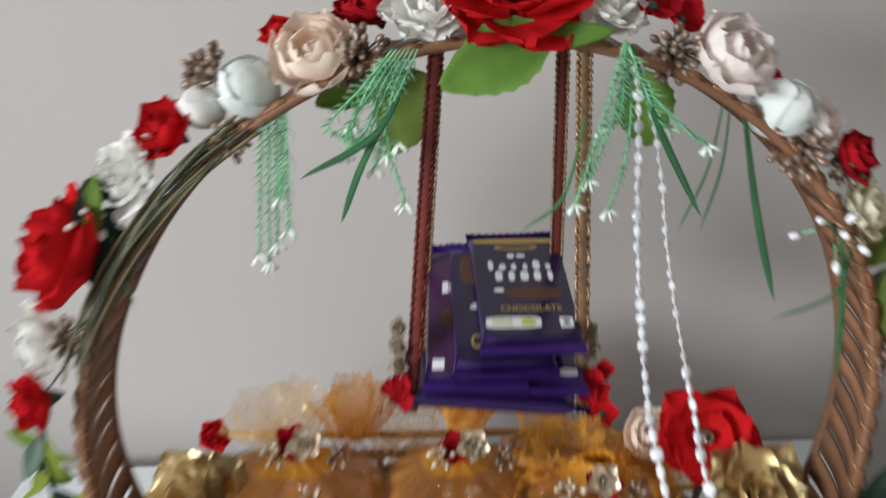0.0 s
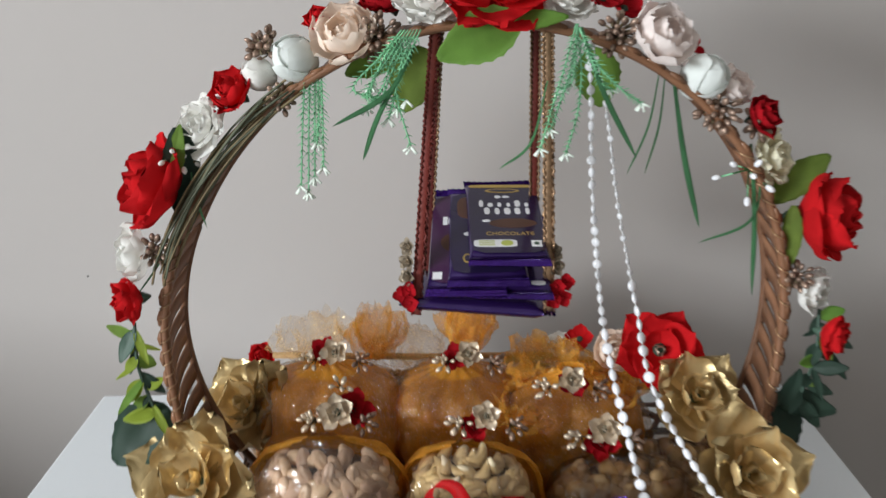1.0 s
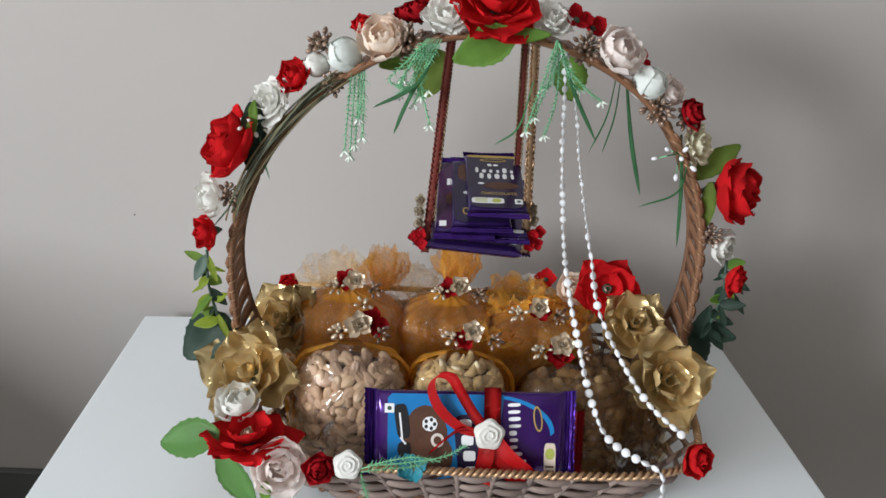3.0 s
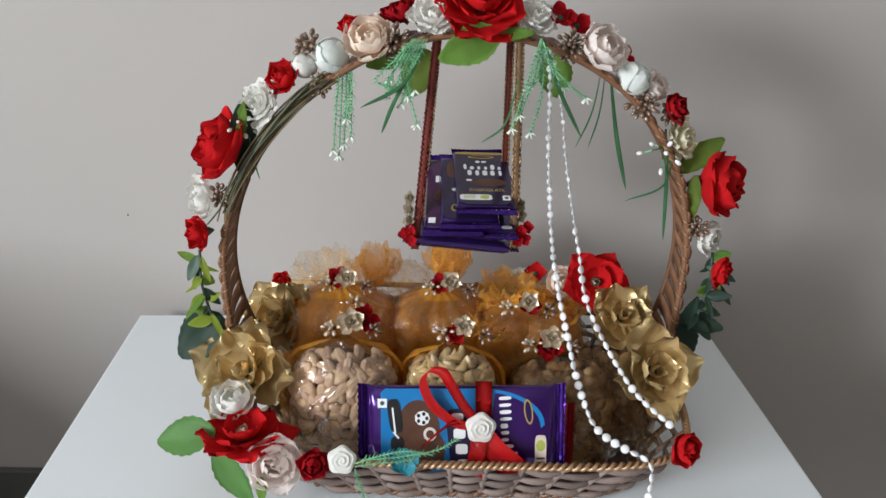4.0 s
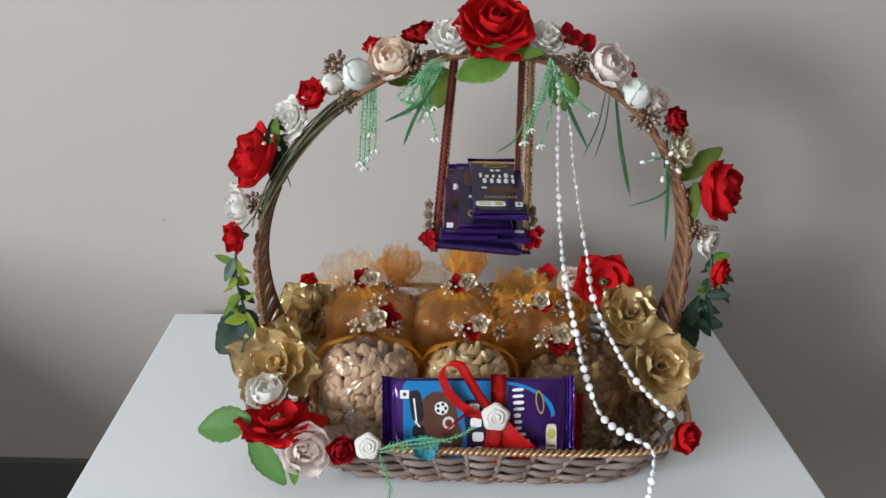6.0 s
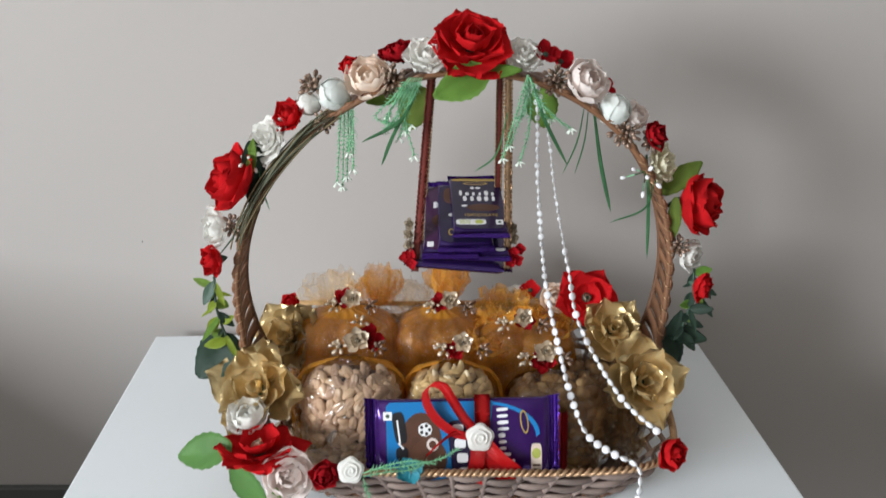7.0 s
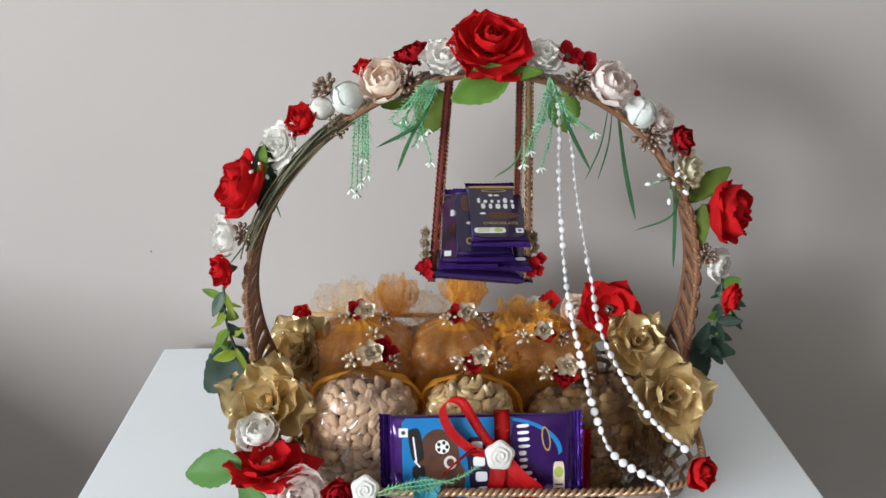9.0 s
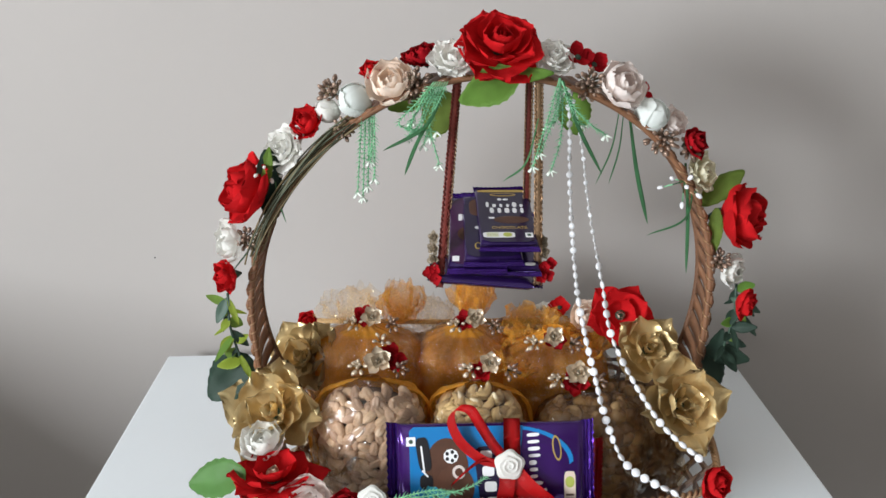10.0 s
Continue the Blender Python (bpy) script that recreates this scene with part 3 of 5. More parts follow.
G = "cloth flowers on the handle"
ARCH_FLOWERS = [
    ("rose", M_RED, (-0.0095, 0.0039, 0.85), 0.0345, "large open red cloth rose at the top of the handle", 0.9),
    ("ruffle", M_WHITE, (-0.0516, 0.0036, 0.836), 0.019, "small ruffled white cloth flower", 1.0),
    ("rosebud", M_RED_DARK, (-0.0772, 0.0222, 0.8342), 0.017, "small dark red cloth rose", 0.6),
    ("rosebud", M_RED_DARK, (-0.0884, 0.0215, 0.8323), 0.012, "small dark red cloth rose", 0.5),
    ("peony", M_CREAM, (-0.1078, 0.0025, 0.814), 0.021, "cream cloth peony on the handle", 1.0),
    ("rosebud", M_RED, (-0.126, 0.0195, 0.8224), 0.012, "small red cloth rosebud", 0.5),
    ("bud", M_WHITE_BLUE, (-0.1392, 0.0028, 0.798), 0.0185, "closed white cloth rosebud", 1.3),
    ("bud", M_WHITE, (-0.1645, 0.0034, 0.7891), 0.013, "small closed white cloth rosebud", 1.0),
    ("rosebud", M_RED, (-0.1826, 0.0004, 0.7782), 0.019, "small red cloth rose", 0.9),
    ("ruffle", M_WHITE, (-0.2068, -0.0029, 0.7572), 0.021, "ruffled white cloth flower", 1.0),
    ("rosebud", M_RED, (-0.2388, -0.0027, 0.7161), 0.037, "large red cloth rose on the side of the handle", 0.55),
    ("peony", M_WHITE, (-0.2632, -0.0059, 0.667), 0.018, "white cloth flower with bronze berries", 0.8),
    ("rosebud", M_RED, (-0.2645, -0.0180, 0.6370), 0.019, "red cloth rosebud on a green stem", 0.9),
    ("ruffle", M_WHITE, (0.0396, 0.0126, 0.8352), 0.018, "ruffled off-white cloth flower", 0.8),
    ("floret", M_RED_DARK, (0.0625, 0.0198, 0.8361), 0.014, "small dark red cloth floret", 0.9),
    ("floret", M_RED_DARK, (0.0781, 0.0226, 0.8288), 0.013, "small dark red cloth floret", 0.9),
    ("peony", M_PEACH, (0.1001, 0.0098, 0.8088), 0.021, "cream cloth peony on the handle", 1.0),
    ("floret", M_RED_DARK, (0.1251, 0.0271, 0.8025), 0.010, "tiny dark red cloth floret", 0.6),
    ("bud", M_WHITE_BLUE, (0.1283, 0.0172, 0.7806), 0.0185, "closed white cloth rosebud", 1.2),
    ("peony", M_PEACH, (0.1524, 0.0225, 0.7741), 0.013, "pale beige cloth flower", 0.8),
    ("rosebud", M_RED_DARK, (0.1714, 0.0215, 0.7541), 0.017, "dark red cloth rosebud", 0.8),
    ("ruffle", M_YELLOWISH, (0.184, 0.0222, 0.7248), 0.019, "pale yellow cloth flower", 0.8),
    ("rosebud", M_RED, (0.219, 0.022, 0.6826), 0.038, "large red cloth rose on the side of the handle", 0.55),
    ("peony", M_WHITE, (0.2201, 0.02, 0.6283), 0.016, "white cloth flower with bronze berries", 0.9),
    ("rosebud", M_RED, (0.2255, -0.008, 0.6050), 0.0175, "red cloth rosebud on a green stem", 0.9),
]
for kind, mat, p, size, label, front in ARCH_FLOWERS:
    flower("artificial_flower", kind, mat, p, out(p[0], p[2], front), size * 1.12, label, G)

# ---- flowers in and on the basket ----
G2 = "cloth flowers on the basket"
BASKET_FLOWERS = [
    ("lame", M_GOLD, (-0.230, -0.045, 0.506), 0.037, (-0.30, -0.75, 0.65), "large gold lame cloth rose"),
    ("lame", M_GOLD, (-0.218, 0.055, 0.514), 0.031, (-0.3, -0.6, 0.7), "gold lame cloth rose behind the front one"),
    ("lame", M_GOLD, (0.169, -0.042, 0.513), 0.033, (0.3, -0.75, 0.55), "large gold lame cloth rose"),
    ("lame", M_GOLD, (0.149, 0.030, 0.536), 0.028, (0.1, -0.7, 0.7), "gold lame cloth rose"),
    ("open", M_RED, (-0.216, -0.106, 0.481), 0.0375, (0.03, 0.06, 1.0), "large open red cloth flower on the basket's corner"),
    ("peony", M_WHITE, (-0.231, -0.074, 0.490), 0.022, (-0.2, -0.4, 0.9), "white cloth flower behind the red one"),
    ("peony", M_PEACH, (-0.184, -0.128, 0.460), 0.025, (0.05, -0.9, 0.35), "pale peach cloth peony on the rim"),
    ("rosebud", M_RED_DARK, (-0.149, -0.132, 0.464), 0.018, (0.1, -0.95, 0.3), "small dark red cloth rose on the rim"),
    ("rosebud", M_RED, (0.184, -0.108, 0.471), 0.021, (0.5, -0.75, 0.3), "red cloth rose on the basket's corner"),
    ("open", M_RED, (0.124, 0.060, 0.560), 0.030, (-0.1, -0.9, 0.4), "large red cloth flower with a champagne centre"),
    ("ruffle", M_WHITE, (0.050, 0.125, 0.536), 0.012, (0.0, -0.6, 0.8), "small white cloth flower at the back"),
    ("floret", M_RED, (0.068, 0.125, 0.541), 0.014, (0.0, -0.7, 0.7), "small red cloth flower at the back"),
    ("peony", M_CREAM, (0.092, 0.085, 0.548), 0.018, (0.0, -0.85, 0.5), "sheer cream cloth flower at the back"),
    ("rosebud", M_RED, (-0.226, 0.158, 0.507), 0.016, (-0.2, -0.85, 0.4), "small red cloth rose on the end of a cane stick"),
]
for kind, mat, p, size, d, label in BASKET_FLOWERS:
    flower("artificial_flower", kind, mat, p, d, size, label, G2, inner=M_SILVERGOLD if kind == "open" else None)

foam_rose((-0.124, -0.134, 0.470), (0.05, -0.9, 0.35), 0.0125, "small white foam rose on the rim", G2)

# ---- pouches of nuts ----
def nut_mesh(kind):
    key = ("nut", kind)
    if key in CACHE:
        return CACHE[key]
    bm = bmesh.new()
    bmesh.ops.create_icosphere(bm, subdivisions=3 if kind == "pistachio" else 2, radius=1.0)
    for v in bm.verts:
        x, y, z = v.co
        if kind == "pistachio":
            seam = 1 - 0.30 * max(0.0, 1 - abs(y) / 0.22) * max(0.0, z)
            v.co = (x * 0.0090 * (1 - 0.12 * x), y * 0.0052 * (1 - 0.20 * x), z * 0.0047 * seam)
        elif kind == "cashew":
            a = x * 1.25
            v.co = (math.sin(a) * 0.0095, (1 - math.cos(a)) * 0.0095 + y * 0.0046, z * 0.0045)
        else:
            k = 1 + 0.28 * noise.noise(Vector((x, y, z)) * 1.8)
            v.co = (x * 0.010 * k, y * 0.0075 * k, z * 0.0055 * k)
    CACHE[key] = mesh_of("nut", bm, {"pistachio": M_NUT, "cashew": M_CASHEW}.get(kind, M_RAISIN))
    return CACHE[key]


PROFILE = [(0.0, 0.70), (0.06, 0.92), (0.2, 1.0), (0.45, 1.02), (0.65, 1.0), (0.8, 0.92), (0.9, 0.76), (0.97, 0.42), (1.02, 0.16), (1.08, 0.22), (1.13, 0.34)]


def profile(s):
    for (a, ra), (b, rb) in zip(PROFILE, PROFILE[1:]):
        if s <= b:
            return ra + (rb - ra) * (s - a) / (b - a)
    return PROFILE[-1][1]


def pouch_skin(hx, hy, h, grow, wrinkle, top=1.13, seed=0.0):
    bm, rows, n, m = bmesh.new(), [], 64, 34
    for j in range(m + 1):
        s = top * j / m
        row = []
        for i in range(n):
            a = 2 * math.pi * i / n
            c, q = math.cos(a), math.sin(a)
            k = (abs(c) ** 2.6 + abs(q) ** 2.6) ** (-1 / 2.6) * profile(s)
            pleat = 1 + wrinkle * (0.6 * noise.noise(Vector((c * 3, q * 3, s * 4 + seed))) + 0.4 * noise.noise(Vector((c * 9, q * 9, s * 7 + seed))) + max(0.0, s - 0.75) * 2.2 * math.sin(a * 13 + seed))
            row.append(bm.verts.new(((hx + grow) * k * pleat * c, (hy + grow) * k * pleat * q, h * s + (0.004 * math.sin(a * 7) if s > 1.05 else 0))))
        rows.append(row)
    for a, b in zip(rows, rows[1:]):
        for i in range(n):
            bm.faces.new((a[i], a[(i + 1) % n], b[(i + 1) % n], b[i]))
    bm.faces.new(rows[0][::-1])
    if top < 1.0:
        bm.faces.new(rows[-1])
    return bm


def pouch(p, hx, hy, h, kind, label, skin, tulle=None, lean=0.0, turn=0.0, seed=1):
    ob = thing("nut_pouch", label, "pouch", pose(*p, lean, 0, turn), "pouches of dry fruit in the basket")
    # filler behind the nuts; clear pouches get the colour darkened for gap shade
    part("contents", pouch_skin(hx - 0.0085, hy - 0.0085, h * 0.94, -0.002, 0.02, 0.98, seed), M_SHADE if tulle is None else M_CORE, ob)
    rnd = random.Random(seed)
    me = nut_mesh(kind)
    s, row, pitch = 0.06, 0, 0.0112 if kind == "fruit" else 0.0102
    while s < (1.0 if tulle is None else 0.80):
        r = profile(s)
        steps = max(6, int(math.pi * 1.25 * hx * 0.95 * r / pitch))
        for i in range(steps):
            a = -math.pi * (1.12 - 1.24 * (i + 0.5 * (row % 2) + rnd.uniform(0, 0.4)) / steps)
            c, q = math.cos(a), math.sin(a)
            k = (abs(c) ** 2.6 + abs(q) ** 2.6) ** (-1 / 2.6) * (r - rnd.uniform(0.0075, 0.0105) / hx)
            part("nut", me, None, ob, at=facing((hx * k * c, hy * k * q, h * (s + rnd.uniform(-0.02, 0.02)) - 0.034 * max(0.0, s - 0.82)), (c / hx + rnd.uniform(-9, 9), q / hy + rnd.uniform(-9, 9), (s - 0.45) * 22 + rnd.uniform(-9, 9)), rnd.uniform(0, 360), rnd.uniform(0.88, 1.08)))
        row += 1
        s += pitch * 0.92 / h * (1.0 if s < 0.75 else 0.72)
    part("wrapper", pouch_skin(hx, hy, h, 0.0015 if tulle is None else 0.0090, 0.06 if tulle is None else 0.20, 1.04 if tulle is None else 0.97, seed + (0 if tulle is None else 3)), skin, ob)
    if tulle is None and kind != "fruit":
        bm = pouch_skin(hx, hy, h, 0.0060, 0.08, 1.0, seed + 8)
        bmesh.ops.delete(bm, geom=[f for f in bm.faces if f.calc_center_median().y < 0.10 * hy], context="FACES")
        part("tulle_lining", bm, M_TULLE_BODY, ob)
    if tulle is not None:
        part("tulle", pouch_skin(hx, hy, h, 0.0045, 0.10, 1.05, seed + 3), tulle, ob)
    return ob


BZ = T + 0.006
pouch((-0.133, -0.036, BZ), 0.056, 0.034, 0.127, "pistachio", "clear pouch of pistachio nuts lined with orange organza", M_FILM_CLEAR, seed=3)
pouch((-0.028, -0.032, BZ), 0.050, 0.034, 0.120, "cashew", "clear pouch of pale cashew nuts in cellophane", M_FILM_AMBER, seed=5)
pouch((0.084, -0.030, BZ), 0.056, 0.034, 0.106, "fruit", "clear pouch of brown dried fruit in cellophane", M_FILM_AMBER, lean=-6, seed=7)
pouch((-0.148, 0.074, BZ), 0.060, 0.042, 0.134, "cashew", "dry fruit pouch wrapped in orange tulle", M_FILM_CRINKLED, M_TULLE_BODY, seed=11)
pouch((-0.040, 0.078, BZ), 0.051, 0.042, 0.132, "cashew", "dry fruit pouch wrapped in orange tulle and film", M_FILM_CRINKLED, M_TULLE_BODY, seed=13)
pouch((0.054, 0.066, BZ), 0.055, 0.042, 0.130, "fruit", "dry fruit pouch wrapped in glittering orange tulle", M_FILM_CRINKLED, M_TULLE_BODY, seed=17)
pouch((0.140, 0.015, BZ), 0.046, 0.050, 0.098, "fruit", "dark dry fruit pouch in clear cellophane", M_FILM, lean=-4, seed=19)


def ruffle(name, p, r, h, mat, label, seed, d=(0, -0.2, 1)):
    """A gathered tuft of net cloth, pleated and open upwards."""
    ob = thing(name, label, "tulle tuft", facing(p, d), "tulle tufts on the pouches")
    for k in range(3):
        bm, rows, n, m = bmesh.new(), [], 54, 10
        for j in range(m + 1):
            v = j / m
            row = []
            for i in range(n):
                a = 2 * math.pi * i / n
                q = Vector((math.cos(a), math.sin(a), 0))
                pl = 1 + 0.42 * noise.noise(q * 1.7 + Vector((0, 0, v * 1.5 + seed + k * 5))) + 0.30 * noise.noise(q * 4.5 + Vector((0, 0, v * 4 + seed + k * 9))) * v
                rr = r * (0.20 + (0.84 - 0.22 * k) * math.sin(math.pi * 0.62 * v)) * pl
                z = h * v ** 0.8 * (0.92 + 0.12 * k) * (1 + 0.36 * noise.noise(q * 2.2 + Vector((0, 0, seed + k * 3))) + 0.30 * noise.noise(q * 7 + Vector((0, 0, seed + k * 7))) * v)
                row.append(bm.verts.new((rr * math.cos(a), rr * math.sin(a), z)))
            rows.append(row)
        for a, b in zip(rows, rows[1:]):
            for i in range(n):
                bm.faces.new((a[i], a[(i + 1) % n], b[(i + 1) % n], b[i]))
        part("layer", bm, mat, ob)
    return ob


ruffle("tulle_tuft", (-0.114, 0.140, T + 0.115), 0.026, 0.040, M_TULLE, "tuft of orange glitter tulle tied on a pouch", 2.0)
ruffle("tulle_tuft", (-0.031, 0.146, T + 0.112), 0.026, 0.050, M_TULLE, "upright tuft of orange glitter tulle tied on a pouch", 5.0)
ruffle("tulle_tuft", (0.036, 0.098, T + 0.108), 0.036, 0.030, M_TULLE, "tuft of orange glitter tulle tied on a pouch", 8.0)
ruffle("tulle_tuft", (-0.170, 0.145, T + 0.108), 0.036, 0.034, M_TULLE_PALE, "sheer pale gold tulle tuft on a pouch", 11.0)
ruffle("tulle_tuft", (-0.078, 0.142, T + 0.104), 0.034, 0.026, M_TULLE_PALE, "sheer pale gold tulle tuft on a pouch", 14.0)
ruffle("tulle_tuft", (0.088, 0.075, T + 0.105), 0.028, 0.030, M_TULLE, "tuft of orange tulle beside the red flower", 17.0)
ruffle("tulle_tuft", (0.015, 0.052, T + 0.106), 0.030, 0.018, M_TULLE, "flattened tuft of orange tulle on a pouch", 20.0)


def berries(p, d, r, n, mat, label, size=0.0030, spread=1.0, name="berry_cluster", stalk=M_STEM):
    """A spray of small bead-like berries on thin wires."""
    ob = thing(name, label, "berries", facing(p, d, 0, 1.0), "berry sprays")
    key = ("berry", mat.name)
    if key not in CACHE:
        bm = bmesh.new()
        bmesh.ops.create_uvsphere(bm, u_segments=8, v_segments=6, radius=1.0, matrix=Matrix.Diagonal((0.8, 0.8, 1.25, 1)))
        CACHE[key] = mesh_of("berry", bm, mat)
    wire = ("wire", stalk.name)
    if wire not in CACHE:
        CACHE[wire] = mesh_of("wire", sweep(bmesh.new(), [Vector((0, 0, 0)), Vector((0, 0, 1))], 0.0006, 4, up=(0, 1, 0)), stalk)
    for i in range(n):
        z = 1 - spread * (i + 0.5) / n
        a = i * 2.39996
        q = math.sqrt(max(0, 1 - z * z))
        v = Vector((q * math.cos(a), q * math.sin(a), z)) * r * (random.uniform(0.85, 1.1) if i % 3 else random.uniform(0.35, 0.7))
        part("berry", CACHE[key], None, ob, at=facing(v, v, 0, size * random.uniform(0.8, 1.2)))
        base = Vector((0, 0, -r * 0.5))
        part("wire", CACHE[wire], None, ob, at=facing(base, v - base) @ Matrix.Diagonal((1, 1, (v - base).length, 1)))
    return ob


# a small foil rose with a red one behind it and berries on each pouch
for p, s, q in (((-0.1269, -0.012, 0.544), 0.0150, (0.012, 0.009, -0.002)), ((-0.0158, -0.012, 0.5415), 0.0120, (-0.009, 0.003, -0.011)), ((0.0713, -0.016, 0.533), 0.0135, (-0.002, 0.003, -0.013)),
                ((-0.1395, 0.062, 0.5575), 0.0120, (-0.010, 0.007, -0.002)), ((-0.0295, 0.058, 0.5575), 0.0120, (-0.011, 0.006, -0.006)), ((0.0500, 0.022, 0.5540), 0.0115, (0.002, 0.008, -0.008))):
    x, y, z = p
    flower("paper_rose", "mini", M_SILVERGOLD, p, (0.0, -0.85, 0.5), s, "champagne foil paper rose on a pouch", "paper roses on the pouches")
    flower("paper_rose", "mini", M_RED_DARK, (x + q[0], y + q[1], z + q[2]), (q[0] * 20, -0.7, 0.5), s * 1.1, "dark red paper rose on a pouch", "paper roses on the pouches")
    berries((x - 0.019, y + 0.004, z - 0.009), (-0.5, -0.7, 0.3), 0.009, 10, M_SILVERGOLD, "spray of champagne foil berries on a pouch", 0.0024)
    berries((x + 0.020, y + 0.004, z - 0.010), (0.5, -0.7, 0.3), 0.009, 9, M_BRONZE, "spray of bronze berries on a pouch", 0.0024)
berries((-0.124, 0.000, 0.560), (0.1, -0.5, 0.8), 0.007, 6, M_SILVERGOLD, "spray of champagne foil berries on a pouch", 0.0024)

# ---- chocolate bars ----
def wrapper(name, length, width, thick, mat, label, m, crimp=0.009, end_mat=None, group="chocolate bars"):
    """A flow-wrapped bar: a pillow of foil with flat toothed ends, along local x, its face towards z."""
    ob = thing(name, label, "chocolate bar", m, group)
    half = length / 2
    xs = [-half + crimp, -half + crimp + 0.002, -half + crimp + 0.006] + [half * u for u in (-0.6, -0.3, 0, 0.3, 0.6)] + [half - crimp - 0.006, half - crimp - 0.002, half - crimp]
    bm, rings = bmesh.new(), []
    for k, x in enumerate(xs):
        e = min(k, len(xs) - 1 - k)
        t = thick * (0.10, 0.62, 0.97, 1, 1, 1)[min(e, 5)] / 2
        w = width / 2 * (1.0, 0.985, 0.975, 0.97, 0.97, 0.97)[min(e, 5)]
        c = min(t, 0.0022)
        ring = [(-w, -t * 0.2), (-w + c, -t), (-w * 0.5, -t), (0, -t), (w * 0.5, -t), (w - c, -t), (w, -t * 0.2), (w, t * 0.2), (w - c, t), (w * 0.5, t), (0, t), (-w * 0.5, t), (-w + c, t), (-w, t * 0.2)]
        rings.append([bm.verts.new((x, y, z + 0.0003 * noise.noise(Vector((x * 90, y * 90, z * 200))))) for y, z in ring])
    for a, b in zip(rings, rings[1:]):
        for i in range(14):
            bm.faces.new((a[i], a[(i + 1) % 14], b[(i + 1) % 14], b[i]))
    bm.faces.new(rings[0])
    bm.faces.new(rings[-1][::-1])
    part("body", bm, mat, ob)
    for sgn in (-1, 1):
        bm, rows, n = bmesh.new(), [], 26
        for j in range(7):
            u = j / 6
            row = []
            for i in range(n + 1):
                y = width * (i / n - 0.5) * (1 + 0.02 * u)
                tooth = 0.0012 * (i % 2) if j == 6 else 0
                z = 0.0006 * (-1) ** j * (u > 0.1) + 0.0022 * u * noise.noise(Vector((y * 40, sgn * 3 + length * 50, 0)))
                row.append(bm.verts.new((sgn * (half - crimp + crimp * u - tooth - 0.0004), y, z)))
            rows.append(row)
        for a, b in zip(rows, rows[1:]):
            for i in range(n):
                bm.faces.new((a[i], a[i + 1], b[i + 1], b[i]))
        bmesh.ops.solidify(bm, geom=bm.faces[:], thickness=0.0004)
        part("crimped_end", bm, end_mat or mat, ob, smooth=False)
    return ob


def decal(ob, name, pts, mat, z, thick=0.00018):
    """A printed shape: a thin flat piece lying on the wrapper's face."""
    bm = bmesh.new()
    f = bm.faces.new([bm.verts.new((x, y, z)) for x, y in pts])
    if f.normal.z < 0:
        f.normal_flip()
    g = bmesh.ops.extrude_face_region(bm, geom=[f])
    for v in g["geom"]:
        if isinstance(v, bmesh.types.BMVert):
            v.co.z += thick
    bmesh.ops.recalc_face_normals(bm, faces=bm.faces[:])
    return part(name, bm, mat, ob, smooth=False)


def rect(x, y, w, h, turn=0.0):
    c, s = math.cos(radians(turn)), math.sin(radians(turn))
    return [(x + u * w / 2 * c - v * h / 2 * s, y + u * w / 2 * s + v * h / 2 * c) for u, v in ((-1, -1), (1, -1), (1, 1), (-1, 1))]


def oval(x, y, w, h, n=28, power=2.0, turn=0.0):
    c0, s0 = math.cos(radians(turn)), math.sin(radians(turn))
    out_pts = []
    for i in range(n):
        a = 2 * math.pi * i / n
        c, s = math.cos(a), math.sin(a)
        k = (abs(c) ** power + abs(s) ** power) ** (-1 / power)
        px, py = w / 2 * k * c, h / 2 * k * s
        out_pts.append((x + px * c0 - py * s0, y + px * s0 + py * c0))
    return out_pts


def bars_row(ob, x, y, count, w, h, mat, z, turn=0.0, seed=0):
    """A brand name as plain upright bars of its size and colour."""
    rnd = random.Random(seed)
    c, s = math.cos(radians(turn)), math.sin(radians(turn))
    for i in range(count):
        u = (i + 0.5) / count - 0.5
        px, py = x + u * w * c, y + u * w * s
        hh = h * (1.0 if i == 0 else rnd.choice((0.6, 0.66, 0.95)))
        lift = (hh - h) / 2
        decal(ob, "print_bar", oval(px - lift * s, py + lift * c, w / count * rnd.uniform(0.45, 0.70), hh, 16, 3.2, turn), mat, z)


def lettering(ob, text, x, y, size, mat, z, turn=0.0):
    cu = bpy.data.curves.new("lettering", "FONT")
    cu.body, cu.size, cu.align_x, cu.align_y, cu.extrude = text, size, "CENTER", "CENTER", 0.00008
    tmp = bpy.data.objects.new("lettering", cu)
    me = bpy.data.meshes.new_from_object(tmp)
    bpy.data.objects.remove(tmp)
    me.materials.clear()
    me.materials.append(mat)
    return part("lettering", me, None, ob, at=pose(x, y, z, 0, 0, turn))


